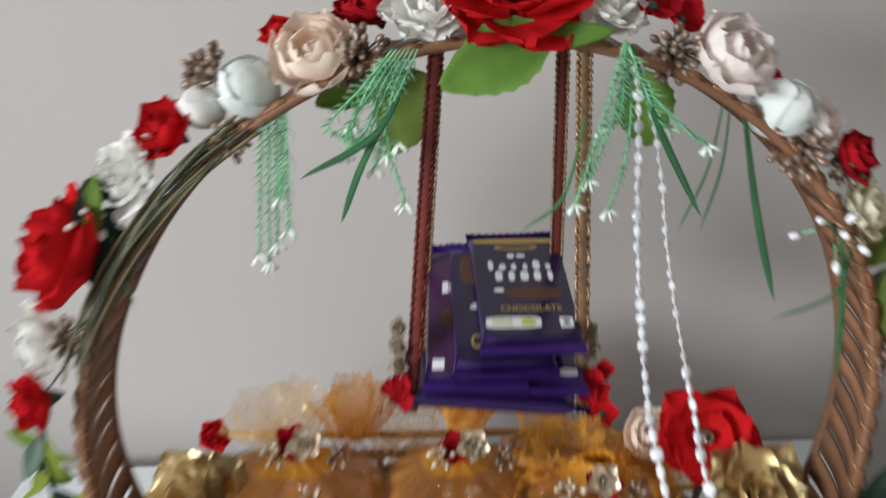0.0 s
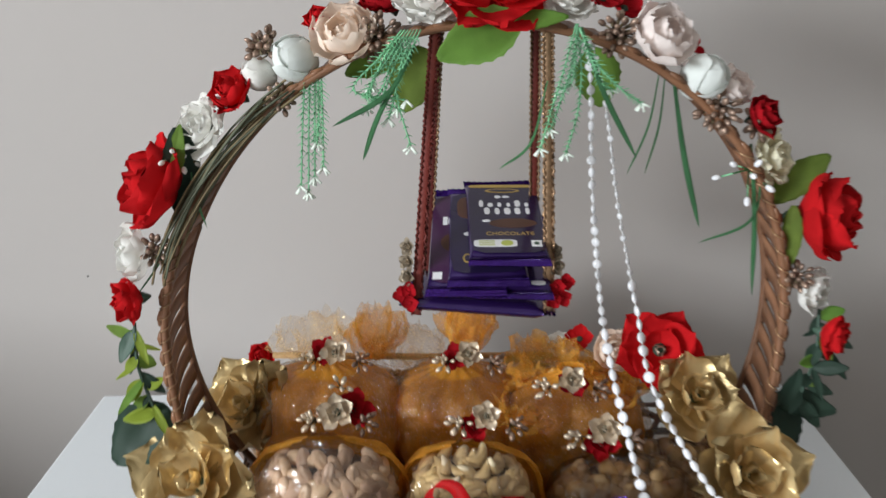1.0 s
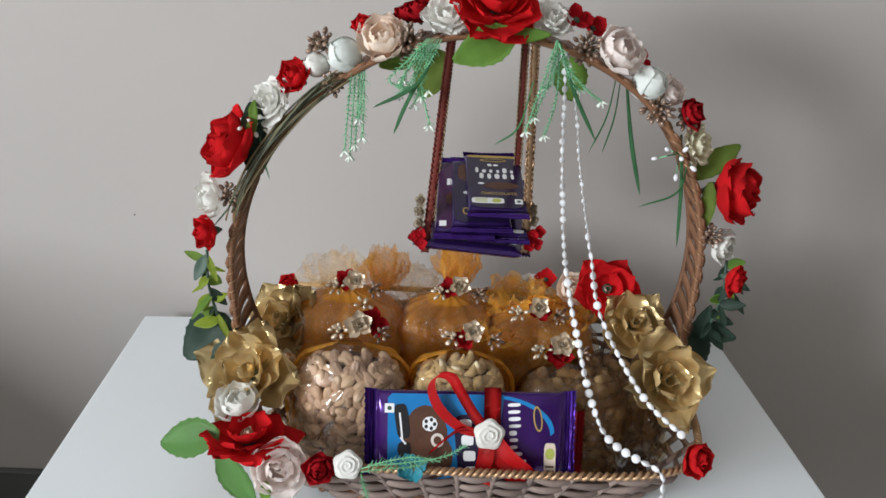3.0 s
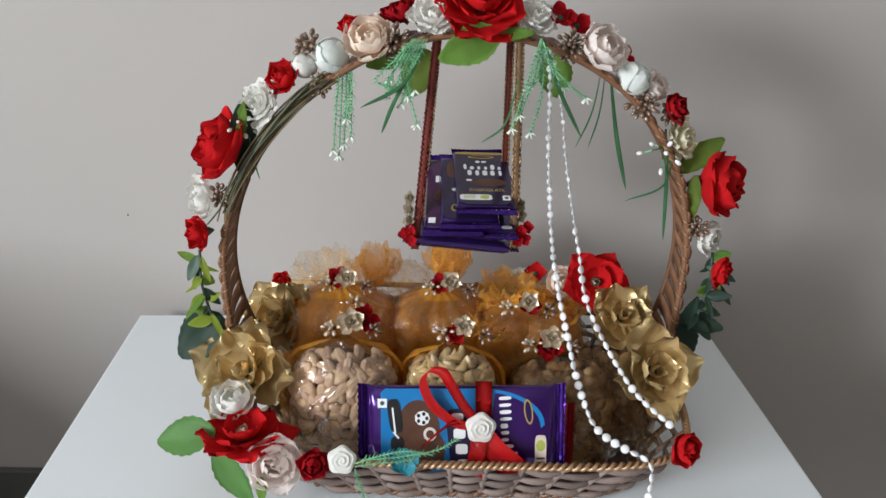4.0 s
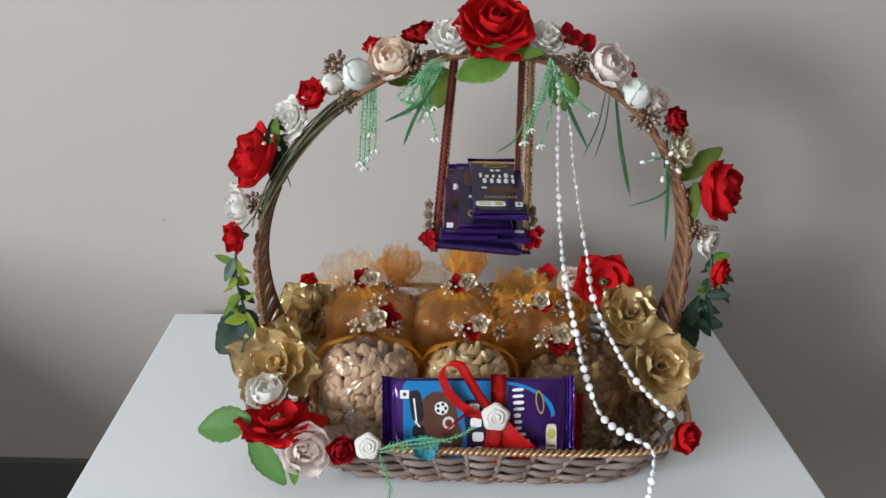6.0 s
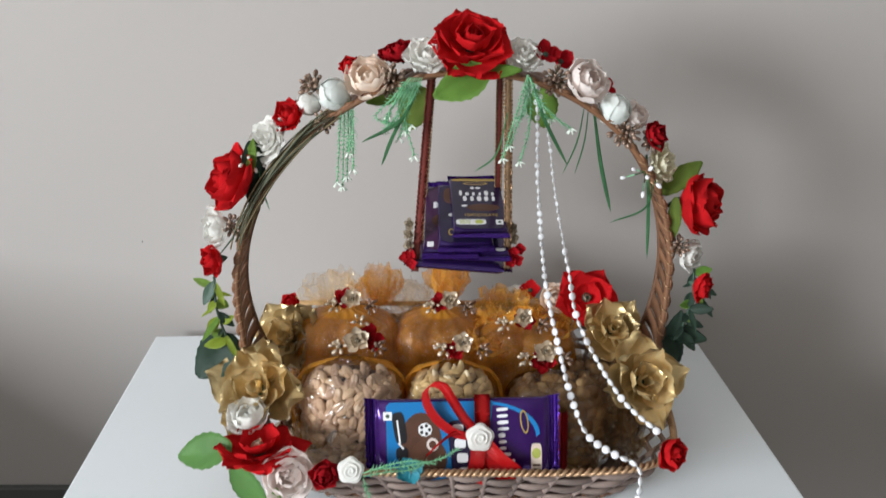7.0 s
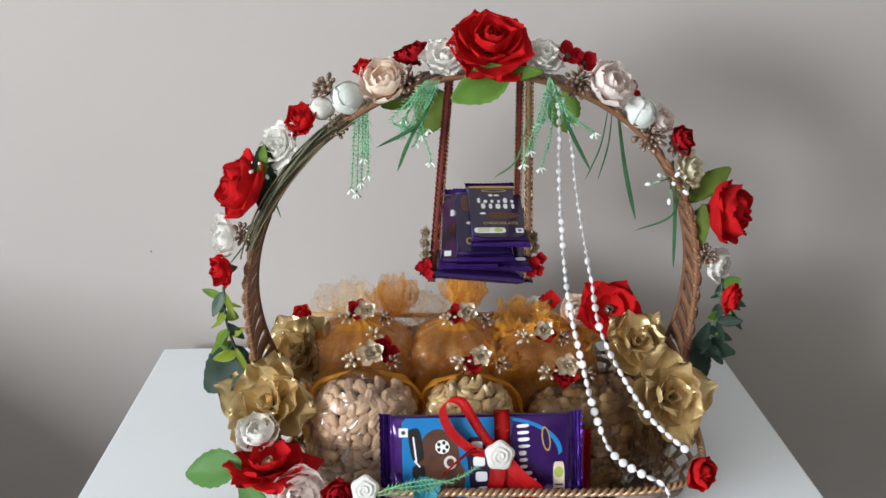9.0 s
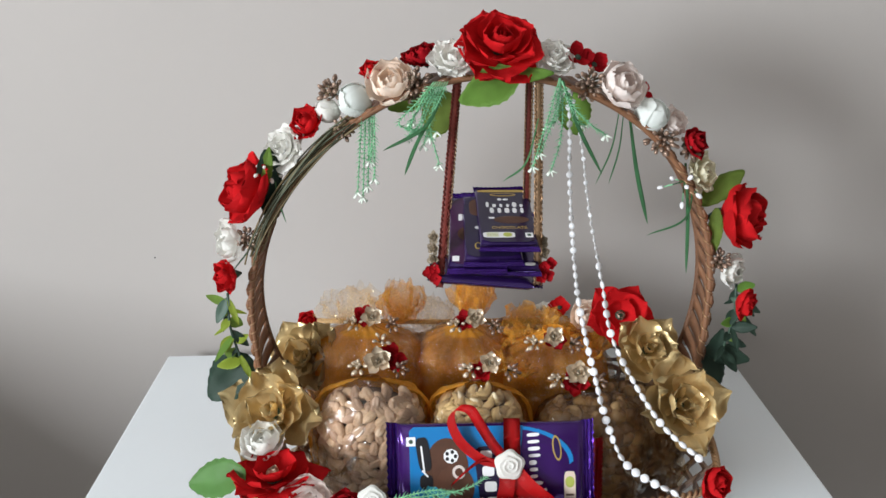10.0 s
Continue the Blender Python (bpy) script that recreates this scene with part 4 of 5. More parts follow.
def small_bar(m, label, style="full"):
    """A small purple bar lying lengthwise along local y: the wrapper is turned, the print reads across."""
    ob = wrapper("chocolate_bar", 0.112, 0.056, 0.0085, M_PURPLE, label, m @ pose(0, 0, 0, 0, 0, 90), end_mat=M_VIOLET)
    z = 0.0043
    R = lambda pts: [(y, -x) for x, y in pts]
    if style == "blank":
        decal(ob, "print_mark", R(rect(-0.004, -0.040, 0.017, 0.0042)), M_PRINT, z)
        decal(ob, "print_mark", R(oval(0.018, -0.041, 0.010, 0.005, 16, 3)), M_PRINT, z)
        return ob
    decal(ob, "print_panel", R(oval(0, -0.001, 0.052, 0.088, 32, 9)), M_PLUM if style == "plum" else M_DARKFOIL, z)
    z += 0.0002
    if style == "plum":
        decal(ob, "print_bar", R(rect(-0.0165, 0.016, 0.0035, 0.0085)), M_PRINT, z)
        decal(ob, "print_bar", R(oval(-0.0125, 0.016, 0.0035, 0.0085, 16, 3)), M_PRINT, z)
        decal(ob, "print_mark", R(oval(-0.004, -0.006, 0.030, 0.022)), M_CHOC, z)
        decal(ob, "print_mark", R(rect(-0.020, -0.0385, 0.0066, 0.0066)), M_PRINT, z)
        return ob
    if style == "band":
        decal(ob, "print_panel", R(oval(-0.004, 0.026, 0.034, 0.026, 24, 4)), M_CHOC, z)
        decal(ob, "print_mark", R(oval(-0.012, -0.004, 0.009, 0.0045)), M_PRINT, z)
        decal(ob, "print_mark", R(oval(-0.014, -0.030, 0.0065, 0.0095)), M_GOLDPRINT, z)
        decal(ob, "print_mark", R(oval(-0.014, -0.030, 0.0040, 0.0065)), M_DARKFOIL, z + 0.0002)
        return ob
    decal(ob, "print_panel", R(oval(0.0, 0.0405, 0.050, 0.004, 20, 5)), M_GOLDPRINT, z)
    decal(ob, "print_mark", R(oval(0.0, 0.034, 0.026, 0.0055)), M_GOLDPRINT, z)
    decal(ob, "print_mark", R(oval(0.0, 0.034, 0.021, 0.0030)), M_DARKFOIL, z + 0.0002)
    decal(ob, "print_mark", R(oval(-0.004, 0.0255, 0.0045, 0.004)), M_PRINT, z)
    decal(ob, "print_mark", R(oval(0.002, 0.0255, 0.0055, 0.003)), M_PRINT, z)
    for k, (cnt, w, y0, x0) in enumerate(((6, 0.040, 0.0165, 0.0), (5, 0.037, 0.0065, 0.002))):
        rnd = random.Random(k + 4)
        for i in range(cnt):
            u = x0 + w * ((i + 0.5) / cnt - 0.5)
            hh = 0.0088 * (1.0 if i == 0 else rnd.choice((0.58, 0.62, 0.95)))
            decal(ob, "print_bar", R(oval(u, y0 + (hh - 0.0088) * 0.5, w / cnt * rnd.uniform(0.40, 0.66), hh, 16, 3)), M_PRINT, z)
    decal(ob, "print_mark", R(oval(0.005, -0.0095, 0.034, 0.012)), M_CHOC, z)
    decal(ob, "print_mark", R(oval(-0.014, -0.0065, 0.006, 0.003)), M_PRINT, z + 0.0002)
    lettering(ob, "CHOCOLATE", -0.0225, -0.002, 0.0056, M_GOLDPRINT, z + 0.0001, -90)
    decal(ob, "print_mark", R(oval(-0.009, -0.034, 0.030, 0.0085, 28, 6)), M_PRINT, z)
    decal(ob, "print_mark", R(oval(-0.001, -0.034, 0.0085, 0.0065)), M_LIMEPRINT, z + 0.0002)
    for k in range(3):
        decal(ob, "print_bar", R(rect(-0.015, -0.0315 - 0.0023 * k, 0.011, 0.0009)), M_LIMEPRINT, z + 0.0002)
    decal(ob, "print_mark", R(rect(0.0195, -0.0345, 0.0072, 0.0072)), M_PRINT, z)
    decal(ob, "print_mark", R(oval(0.0195, -0.0345, 0.0036, 0.0036)), M_LEAF_DARK, z + 0.0002)
    return ob


# ---- the swing hanging from the handle ----
swing = thing("swing", "small swing of red and gold braid hanging from the handle", "swing", pose(0, 0, 0))
part("seat", box(bmesh.new(), -0.060, 0.024, 0.010, 0.070, 0.6160, 0.6195, 0.0015), M_REDCORD, swing, smooth=False)


def braid(path, name, core, edge, w=0.0030):
    pts = smooth_path(path, 60)
    part(name, sweep(bmesh.new(), pts, w, 6, flat=0.35, up=(0, -1, 0)), core, swing)
    for sgn in (-1, 1):
        zig = [p + Vector((sgn * (w * 0.95 + 0.0006 * math.sin(i * 1.9)), -0.0012 + 0.0007 * math.cos(i * 1.9), 0)) for i, p in enumerate(smooth_path(path, 150))]
        part("gold_edging", sweep(bmesh.new(), zig, 0.0009, 5), edge, swing)


braid([(-0.0475, 0.004, 0.819), (-0.0555, 0.004, 0.735), (-0.0655, -0.006, 0.620)], "cord", M_REDCORD, M_REDCORD, 0.0032)
braid([(-0.0465, 0.040, 0.819), (-0.0530, 0.050, 0.735), (-0.0620, 0.066, 0.620)], "cord", M_REDCORD, M_BRAID, 0.0028)
braid([(0.0195, 0.040, 0.824), (0.0205, 0.050, 0.735), (0.0220, 0.066, 0.620)], "cord", M_REDCORD, M_BRAID, 0.0032)
braid([(0.0250, 0.006, 0.824), (0.0270, 0.004, 0.735), (0.0290, -0.006, 0.620)], "cord", M_BRAID, M_BRAID, 0.0034)

small_bar(pose(-0.021, 0.016, 0.6270, 4, -3, 88), "purple foil chocolate bar lying across the swing seat", "blank")
small_bar(pose(0.0030, 0.031, 0.6520, 15, 1, 0), "purple foil chocolate bar under the top one", "blank")
small_bar(pose(-0.0288, 0.028, 0.6645, 27.5, -2, -2), "purple foil chocolate bar with plum print leaning back", "plum")
small_bar(pose(-0.0150, 0.027, 0.6690, 23, -1, 1), "purple foil chocolate bar with dark print", "band")
small_bar(pose(-0.0015, 0.029, 0.6785, 17, 1, 3), "purple foil chocolate bar lying on top of the stack")
for x, y, z, d in ((-0.0715, -0.006, 0.6485, -1), (-0.0715, -0.004, 0.6590, -1), (-0.0710, -0.002, 0.6695, -1), (0.0345, -0.002, 0.654, 1), (0.0335, 0.000, 0.664, 1)):
    flower("paper_rose", "mini", M_ROSETTE, (x, y, z), (d * 0.6, -0.8, 0.3), 0.0072, "small dull bronze foil rosette on the swing", "foil rosettes on the swing", calyx=M_ROSETTE)
for x, y, z in ((-0.0700, -0.010, 0.6400), (-0.0690, -0.012, 0.6310), (-0.0755, -0.008, 0.6360), (0.0340, -0.010, 0.6420), (0.0405, -0.006, 0.6440), (0.0385, -0.010, 0.6340), (0.0310, -0.012, 0.6330)):
    flower("cloth_floret", "floret", M_RED_DARK, (x, y, z), (x + 0.02, -0.3, 0.05), 0.0070, "tiny dark red cloth floret on the swing", "red florets on the swing", calyx=M_RED_DARK)

# ---- the large bar tied with a ribbon ----
BAR = Matrix.Translation((-0.018, -0.092, 0.477)) @ pose(0, 0, 0, 74, 0, 0) @ pose(0, 0, 0, 0, 0, 1.2)
big = wrapper("chocolate_bar", 0.193, 0.084, 0.013, M_BIGFOIL, "large purple and blue chocolate bar tied with red ribbon", BAR, 0.011, M_VIOLET)
z = 0.0066
blue = [(-0.074, -0.0395)] + [(-0.074, 0.0395 - 0.004)] + [(-0.070, 0.0395)] + [(0.030 - 0.048 * (1 - math.cos(a)) * 0.5 - 0.0, 0.0395 - 0.079 * a / 1.57) for a in [0.157 * k for k in range(11)]]
decal(big, "print_panel", blue, M_BLUE, z)
decal(big, "print_panel", [(0.018 + 0.058 * math.sin(a), 0.0395 - 0.034 * (1 - math.cos(a))) for a in [0.157 * k for k in range(11)]] + [(0.018 + 0.0545 * math.sin(a), 0.0365 - 0.034 * (1 - math.cos(a))) for a in [0.157 * k for k in range(10, -1, -1)]], M_BLUE, z)
z += 0.0002
decal(big, "print_mark", oval(-0.040, 0.000, 0.040, 0.058), M_CHOC, z)
decal(big, "print_mark", oval(-0.033, -0.018, 0.036, 0.042), M_CHOC, z + 0.0002)
decal(big, "print_mark", oval(-0.061, 0.014, 0.012, 0.032, 28, 4, 8), M_BLACK, z + 0.0004)
decal(big, "print_bar", rect(-0.062, 0.010, 0.0016, 0.024, 6), M_PRINT, z + 0.0006)
decal(big, "print_bar", rect(-0.060, -0.004, 0.0016, 0.008, 40), M_PRINT, z + 0.0006)
decal(big, "print_mark", oval(-0.059, -0.012, 0.012, 0.014, 28, 3), M_BLACK, z + 0.0004)
decal(big, "print_mark", oval(-0.036, 0.012, 0.014, 0.014, 9), M_PRINT, z + 0.0006)
for k in range(5):
    decal(big, "print_mark", oval(-0.036 + 0.0042 * math.cos(k * 1.257), 0.012 + 0.0042 * math.sin(k * 1.257), 0.0032, 0.0038, 8), M_BLACK, z + 0.0008)
for r in (0.012, 0.007):
    decal(big, "print_mark", oval(-0.029, -0.003, r, r * 1.1), M_CHOC if r < 0.01 else M_PEACH, z + 0.0006 + (0.012 - r) * 0.03)
decal(big, "print_mark", rect(-0.0725, 0.026, 0.0085, 0.0085), M_PRINT, z + 0.0002)
decal(big, "print_mark", oval(-0.0725, 0.026, 0.004, 0.004), M_LEAF_DARK, z + 0.0004)
decal(big, "print_panel", oval(-0.002, -0.012, 0.020, 0.066, 28, 5, 6), M_DARKFOIL, z + 0.0004)
for k in range(4):
    decal(big, "print_mark", oval(-0.004 + 0.002 * k, 0.012 - 0.0145 * k, 0.011, 0.0095, 24, 5), M_PRINT, z + 0.0006)
bars_row(big, 0.041, 0.008, 8, 0.052, 0.0115, M_PRINT, z, -86, 3)
bars_row(big, 0.050, -0.028, 3, 0.018, 0.010, M_PRINT, z, -60, 5)
decal(big, "print_mark", oval(0.061, 0.018, 0.008, 0.024, 24, 2, 8), M_GOLDPRINT, z)
decal(big, "print_mark", oval(0.061, 0.018, 0.0055, 0.020, 24, 2, 8), M_PURPLE, z + 0.0002)
decal(big, "print_mark", oval(0.0725, -0.022, 0.0105, 0.036, 28, 6), M_CREAM, z)
decal(big, "print_mark", oval(0.0725, -0.014, 0.0085, 0.0105), M_LIMEPRINT, z + 0.0002)
for k in range(3):
    decal(big, "print_bar", rect(0.0725, -0.026 - 0.004 * k, 0.0075, 0.0018), M_CHOC, z + 0.0002)
# a red one standing behind it
wrapper("chocolate_bar", 0.16, 0.060, 0.010, M_REDPRINT, "red wrapped bar standing behind the purple one", Matrix.Translation((0.010, -0.074, 0.462)) @ pose(0, 0, 0, 78, 0, 0), 0.008)


def ribbon(name, parent, path, w, across, mat=M_SATIN, n=28, thick=0.0004):
    """A strip of satin along path; across: the way of its width, at the start and at the end."""
    pts = smooth_path(path, n)
    a0, a1 = Vector(across[0]), Vector(across[1])
    bm, rows = bmesh.new(), []
    for i, p in enumerate(pts):
        q = a0.lerp(a1, i / (n - 1)).normalized() * w / 2
        rows.append([bm.verts.new(p - q), bm.verts.new(p), bm.verts.new(p + q)])
    for a, b in zip(rows, rows[1:]):
        for i in range(2):
            bm.faces.new((a[i], a[i + 1], b[i + 1], b[i]))
    bmesh.ops.solidify(bm, geom=bm.faces[:], thickness=thick)
    return part(name, bm, mat, parent)


bow = thing("ribbon_bow", "shiny red satin ribbon bow round the large bar", "ribbon", BAR)
zf = 0.0082
ribbon("band", bow, [(0.020, -0.043, -0.002), (0.020, -0.0425, zf), (0.020, 0.0, zf), (0.020, 0.0425, zf), (0.020, 0.0430, -0.004)], 0.015, ((1, 0, 0), (1, 0, 0)))
ribbon("loop", bow, [(0.015, 0.008, 0.011), (0.002, 0.026, 0.018), (-0.010, 0.048, 0.026), (-0.018, 0.060, 0.026), (-0.030, 0.060, 0.022), (-0.035, 0.047, 0.018), (-0.026, 0.026, 0.014), (-0.006, 0.009, 0.012), (0.015, 0.004, 0.011)], 0.0105, ((0.80, 0.50, 0.25), (0.55, 0.75, 0.35)), n=60)
ribbon("tail", bow, [(0.020, 0.004, 0.011), (0.026, -0.012, 0.014), (0.036, -0.028, 0.014), (0.044, -0.041, 0.012)], 0.017, ((0.9, 0.4, 0.1), (0.9, 0.35, 0.25)))
ribbon("tail", bow, [(0.019, 0.004, 0.011), (0.034, -0.012, 0.018), (0.050, -0.026, 0.018), (0.058, -0.038, 0.012)], 0.014, ((0.6, 0.7, 0.3), (0.75, 0.55, 0.4)))
ribbon("tail", bow, [(0.015, 0.004, 0.011), (0.015, -0.012, 0.014), (0.012, -0.028, 0.013), (0.012, -0.041, 0.011)], 0.015, ((0.95, 0.2, 0.2), (0.95, -0.2, 0.3)))
ribbon("tail", bow, [(0.014, 0.006, 0.011), (-0.006, 0.010, 0.013), (-0.020, 0.002, 0.014), (-0.036, -0.014, 0.010)], 0.0048, ((0, 1, 0.2), (0.4, 0.9, 0.2)))
foam_rose(BAR @ Vector((0.0170, 0.006, 0.0165)), (0.05, -0.93, 0.3), 0.0135, "small white foam rose on the ribbon bow", G2)

# ---- strings of pearls ----
def pearl_string(path, label, clear_to=0.3, step=0.0090, seed=2, clear_size=0.74):
    rnd = random.Random(seed)
    pts = smooth_path(path, 400)
    ob = thing("pearl_string", label, "bead string", pose(0, 0, 0), "strings of pearls")
    part("thread", sweep(bmesh.new(), pts[::4], 0.0004, 4), M_THREAD, ob)
    total, run, k = 0.0, 0.0, 0
    length = sum((b - a).length for a, b in zip(pts, pts[1:]))
    for a, b in zip(pts, pts[1:]):
        d = (b - a).length
        total += d
        run += d
        if run >= step * (0.8 if total / length < clear_to else 1.0):
            run = 0.0
            k += 1
            mat = M_PEARL_CLEAR if total / length < clear_to else M_PEARL
            kind = rnd.choice("dddo")
            key = ("bead", mat.name, kind)
            if key not in CACHE:
                bm = bmesh.new()
                bmesh.ops.create_uvsphere(bm, u_segments=12, v_segments=8, radius=1.0, matrix=Matrix.Diagonal((0.0044, 0.0022, 0.0044, 1) if kind == "d" else (0.0030, 0.0028, 0.0048, 1)))
                CACHE[key] = mesh_of("bead", bm, mat)
            z = (b - a).normalized()
            m = z.to_track_quat("Z", "Y").to_matrix().to_4x4() @ pose(0, 0, 0, 0, 0, rnd.uniform(-75, 75))
            part("bead", CACHE[key], None, ob, at=Matrix.Translation(b) @ m @ Matrix.Scale(clear_size if mat is M_PEARL_CLEAR else 0.92, 4))
    return ob


pearl_string([(0.0499, 0.002, 0.8137), (0.054, 0.004, 0.7756), (0.0571, 0.004, 0.7127), (0.0644, -0.006, 0.6322), (0.0707, -0.026, 0.5907), (0.0804, -0.056, 0.5483), (0.0927, -0.071, 0.5053), (0.103, -0.1, 0.488), (0.121, -0.115, 0.479),
              (0.146, -0.131, 0.473), (0.149, -0.140, 0.460), (0.147, -0.143, 0.433), (0.146, -0.147, 0.406)], "long string of white pearl beads draped to the rim", 0.42)
pearl_string([(0.053, 0.006, 0.8106), (0.0654, 0.004, 0.7591), (0.0757, 0.004, 0.6952), (0.0912, -0.006, 0.6198), (0.0986, -0.026, 0.5782), (0.116, -0.046, 0.5443), (0.1324, -0.061, 0.5197), (0.1478, -0.076, 0.5032), (0.172, -0.1, 0.490)],
             "shorter string of white pearl beads draped across the basket", 0.45, seed=6, clear_size=0.54)

# ---- leaves, ferns and berries on the handle ----
for p, tip, mat, w, label, up in (
        ((0.006, -0.002, 0.823), (-0.044, -0.022, 0.802), M_LEAF, 0.034, "bright green cloth leaf under the top rose", (0.2, -0.95, 0.25)),
        ((-0.004, -0.006, 0.819), (0.036, -0.012, 0.8265), M_LEAF, 0.014, "slim green cloth leaf under the top rose", (0, -0.8, 0.5)),
        ((-0.0705, 0.0227, 0.8025), (-0.1153, 0.0323, 0.7856), M_LEAF, 0.022, "green cloth leaf behind the fern", (0, -0.9, 0.3)),
        ((-0.0562, 0.0155, 0.8043), (-0.0726, 0.0126, 0.7615), M_LEAF, 0.034, "green cloth leaf behind the fern", (0, -0.9, 0.3)),
        ((0.0552, 0.0214, 0.8012), (0.0656, 0.02, 0.7618), M_LEAF, 0.032, "green cloth leaf behind the fern", (0, -0.9, 0.3)),
        ((-0.2203, -0.0095, 0.7573), (-0.2223, -0.0116, 0.6905), M_LEAF_DARK, 0.026, "dark green cloth leaf beside the red rose", (0.5, -0.8, 0.2)),
        ((-0.2243, -0.0137, 0.7229), (-0.2183, -0.0153, 0.7593), M_LEAF, 0.012, "small green cloth leaf beside the red rose", (0, -0.9, 0.3)),
        ((0.1851, 0.0202, 0.6937), (0.2253, 0.0303, 0.7275), M_LEAF, 0.024, "green cloth leaf behind the red rose", (-0.2, -0.7, 0.6)),
        ((0.1979, 0.0129, 0.6933), (0.198, 0.0069, 0.6495), M_LEAF, 0.014, "green cloth leaf under the red rose", (-0.3, -0.8, 0.2)),
        ((-0.2542, -0.0053, 0.5435), (-0.296, -0.0256, 0.5083), M_LEAF_DARK, 0.046, "dark green cloth leaf at the foot of the handle", (-0.1, -0.9, 0.4)),
        ((-0.2523, -0.0092, 0.5252), (-0.2702, -0.0262, 0.4933), M_LEAF_DARK, 0.030, "dark green cloth leaf at the foot of the handle", (0, -0.9, 0.4)),
        ((0.202, 0.0211, 0.5392), (0.2469, 0.0094, 0.5345), M_LEAF_DARK, 0.022, "dark green cloth leaf at the foot of the handle", (0.2, -0.8, 0.5)),
        ((0.2105, 0.0195, 0.541), (0.2076, -0.0006, 0.4947), M_LEAF_DARK, 0.027, "dark green cloth leaf at the foot of the handle", (0.1, -0.9, 0.3)),
        ((0.2063, 0.0173, 0.5275), (0.217, 0.0099, 0.5657), M_LEAF_DARK, 0.018, "dark green cloth leaf at the foot of the handle", (0.1, -0.9, 0.3)),
        ((-0.240, -0.112, 0.480), (-0.300, -0.104, 0.466), M_LEAF_PALE, 0.036, "pale green cloth leaf under the red flower", (0, -0.7, 0.7)),
        ((-0.238, -0.124, 0.470), (-0.206, -0.142, 0.426), M_LEAF_PALE, 0.026, "pale green cloth leaf hanging under the red flower", (-0.2, -0.9, 0.4)),
        ((-0.196, -0.134, 0.450), (-0.196, -0.140, 0.426), M_LEAF, 0.010, "small green cloth leaf on the rim", (0, -0.9, 0.3)),
        ((0.000, 0.130, 0.515), (0.052, 0.136, 0.522), M_FERN, 0.010, "slim green leaf at the back of the basket", (0, -0.6, 0.8)),
        ((0.000, 0.120, 0.508), (0.045, 0.120, 0.520), M_FERN, 0.009, "slim green leaf at the back of the basket", (0, -0.6, 0.8))):
    leaf(p, tip, mat, w, label, up)
for sx, x0, y0 in ((-1, -0.268, -0.006), (1, 0.223, 0.016)):
    ob = thing("leafy_stem", "green stem with small lime and dark leaves beside the handle", "stem", pose(0, 0, 0), "leafy stems on the handle")
    line = smooth_path([(x0 + 0.003 * sx, y0, 0.614), (x0 + 0.002 * sx, y0 - 0.006, 0.580), (x0 - 0.006 * sx, y0 - 0.002, 0.535)], 14)
    part("stem", sweep(bmesh.new(), line, 0.0014, 6), M_LEAF_DARK, ob)
    for k in range(17):
        p = line[min(13, 1 + k * 12 // 17)]
        side = sx * (1 if k % 3 else -0.7)
        tip = p + Vector((side * random.uniform(0.004, 0.024), random.uniform(-0.014, 0.004), random.uniform(-0.026, 0.008)))
        a = (tip - p).normalized()
        xx = Vector((0.2 * side, -1, 0.3)).cross(a).normalized()
        m = Matrix.Translation(p) @ Matrix((xx, a.cross(xx), a)).transposed().to_4x4()
        part("leaf", leaf_mesh(((M_LIME, M_LEAF_DARK, M_LEAF, M_LIME) if sx < 0 else (M_LEAF_DARK, M_LEAF, M_LEAF_DARK, M_LEAF_DARK))[k % 4], (0.007, 0.012, 0.009, 0.004, 0.010)[k % 5], round((tip - p).length, 3), 0.2, 0.1, 0.05, k % 5), None, ob, at=m)


def fern(strands, label, mat=M_FERN, tips=True):
    """A spray of fine-leaved fern: each strand a wire with whorls of needles."""
    ob = thing("fern_spray", label, "fern", pose(0, 0, 0), "fern sprays")
    for path in strands:
        pts = smooth_path(path, 44)
        bm = bmesh.new()
        sweep(bm, pts, 0.0006, 4)
        for i in range(4, 44, 2):
            t = (pts[i] - pts[i - 1]).normalized()
            for k in range(3):
                a = i * 1.9 + k * 2.1 + random.uniform(-0.5, 0.5)
                side = Vector((math.cos(a), math.sin(a) * 0.6, 0))
                d = (side - side.dot(t) * t).normalized() * 0.9 + t * 0.7
                L = random.uniform(0.0026, 0.0060) * (1.1 - 0.4 * i / 43)
                sweep(bm, [pts[i], pts[i] + d * L * 0.6, pts[i] + d * L], 0.00046, 4, taper=lambda s: 1 - 0.7 * s)
        strand = tagged(part("strand", bm, mat, ob), kind="stuff")
        if tips:
            bm = bmesh.new()
            for k in range(4):
                d = Vector((math.cos(k * 1.6 + path[0][0] * 99), -0.3, -0.8 + 0.5 * math.sin(k * 2))).normalized()
                sweep(bm, [pts[-1], pts[-1] + d * 0.006], 0.0009, 5)
            part("tip", bm, M_TIP, strand)
    return ob


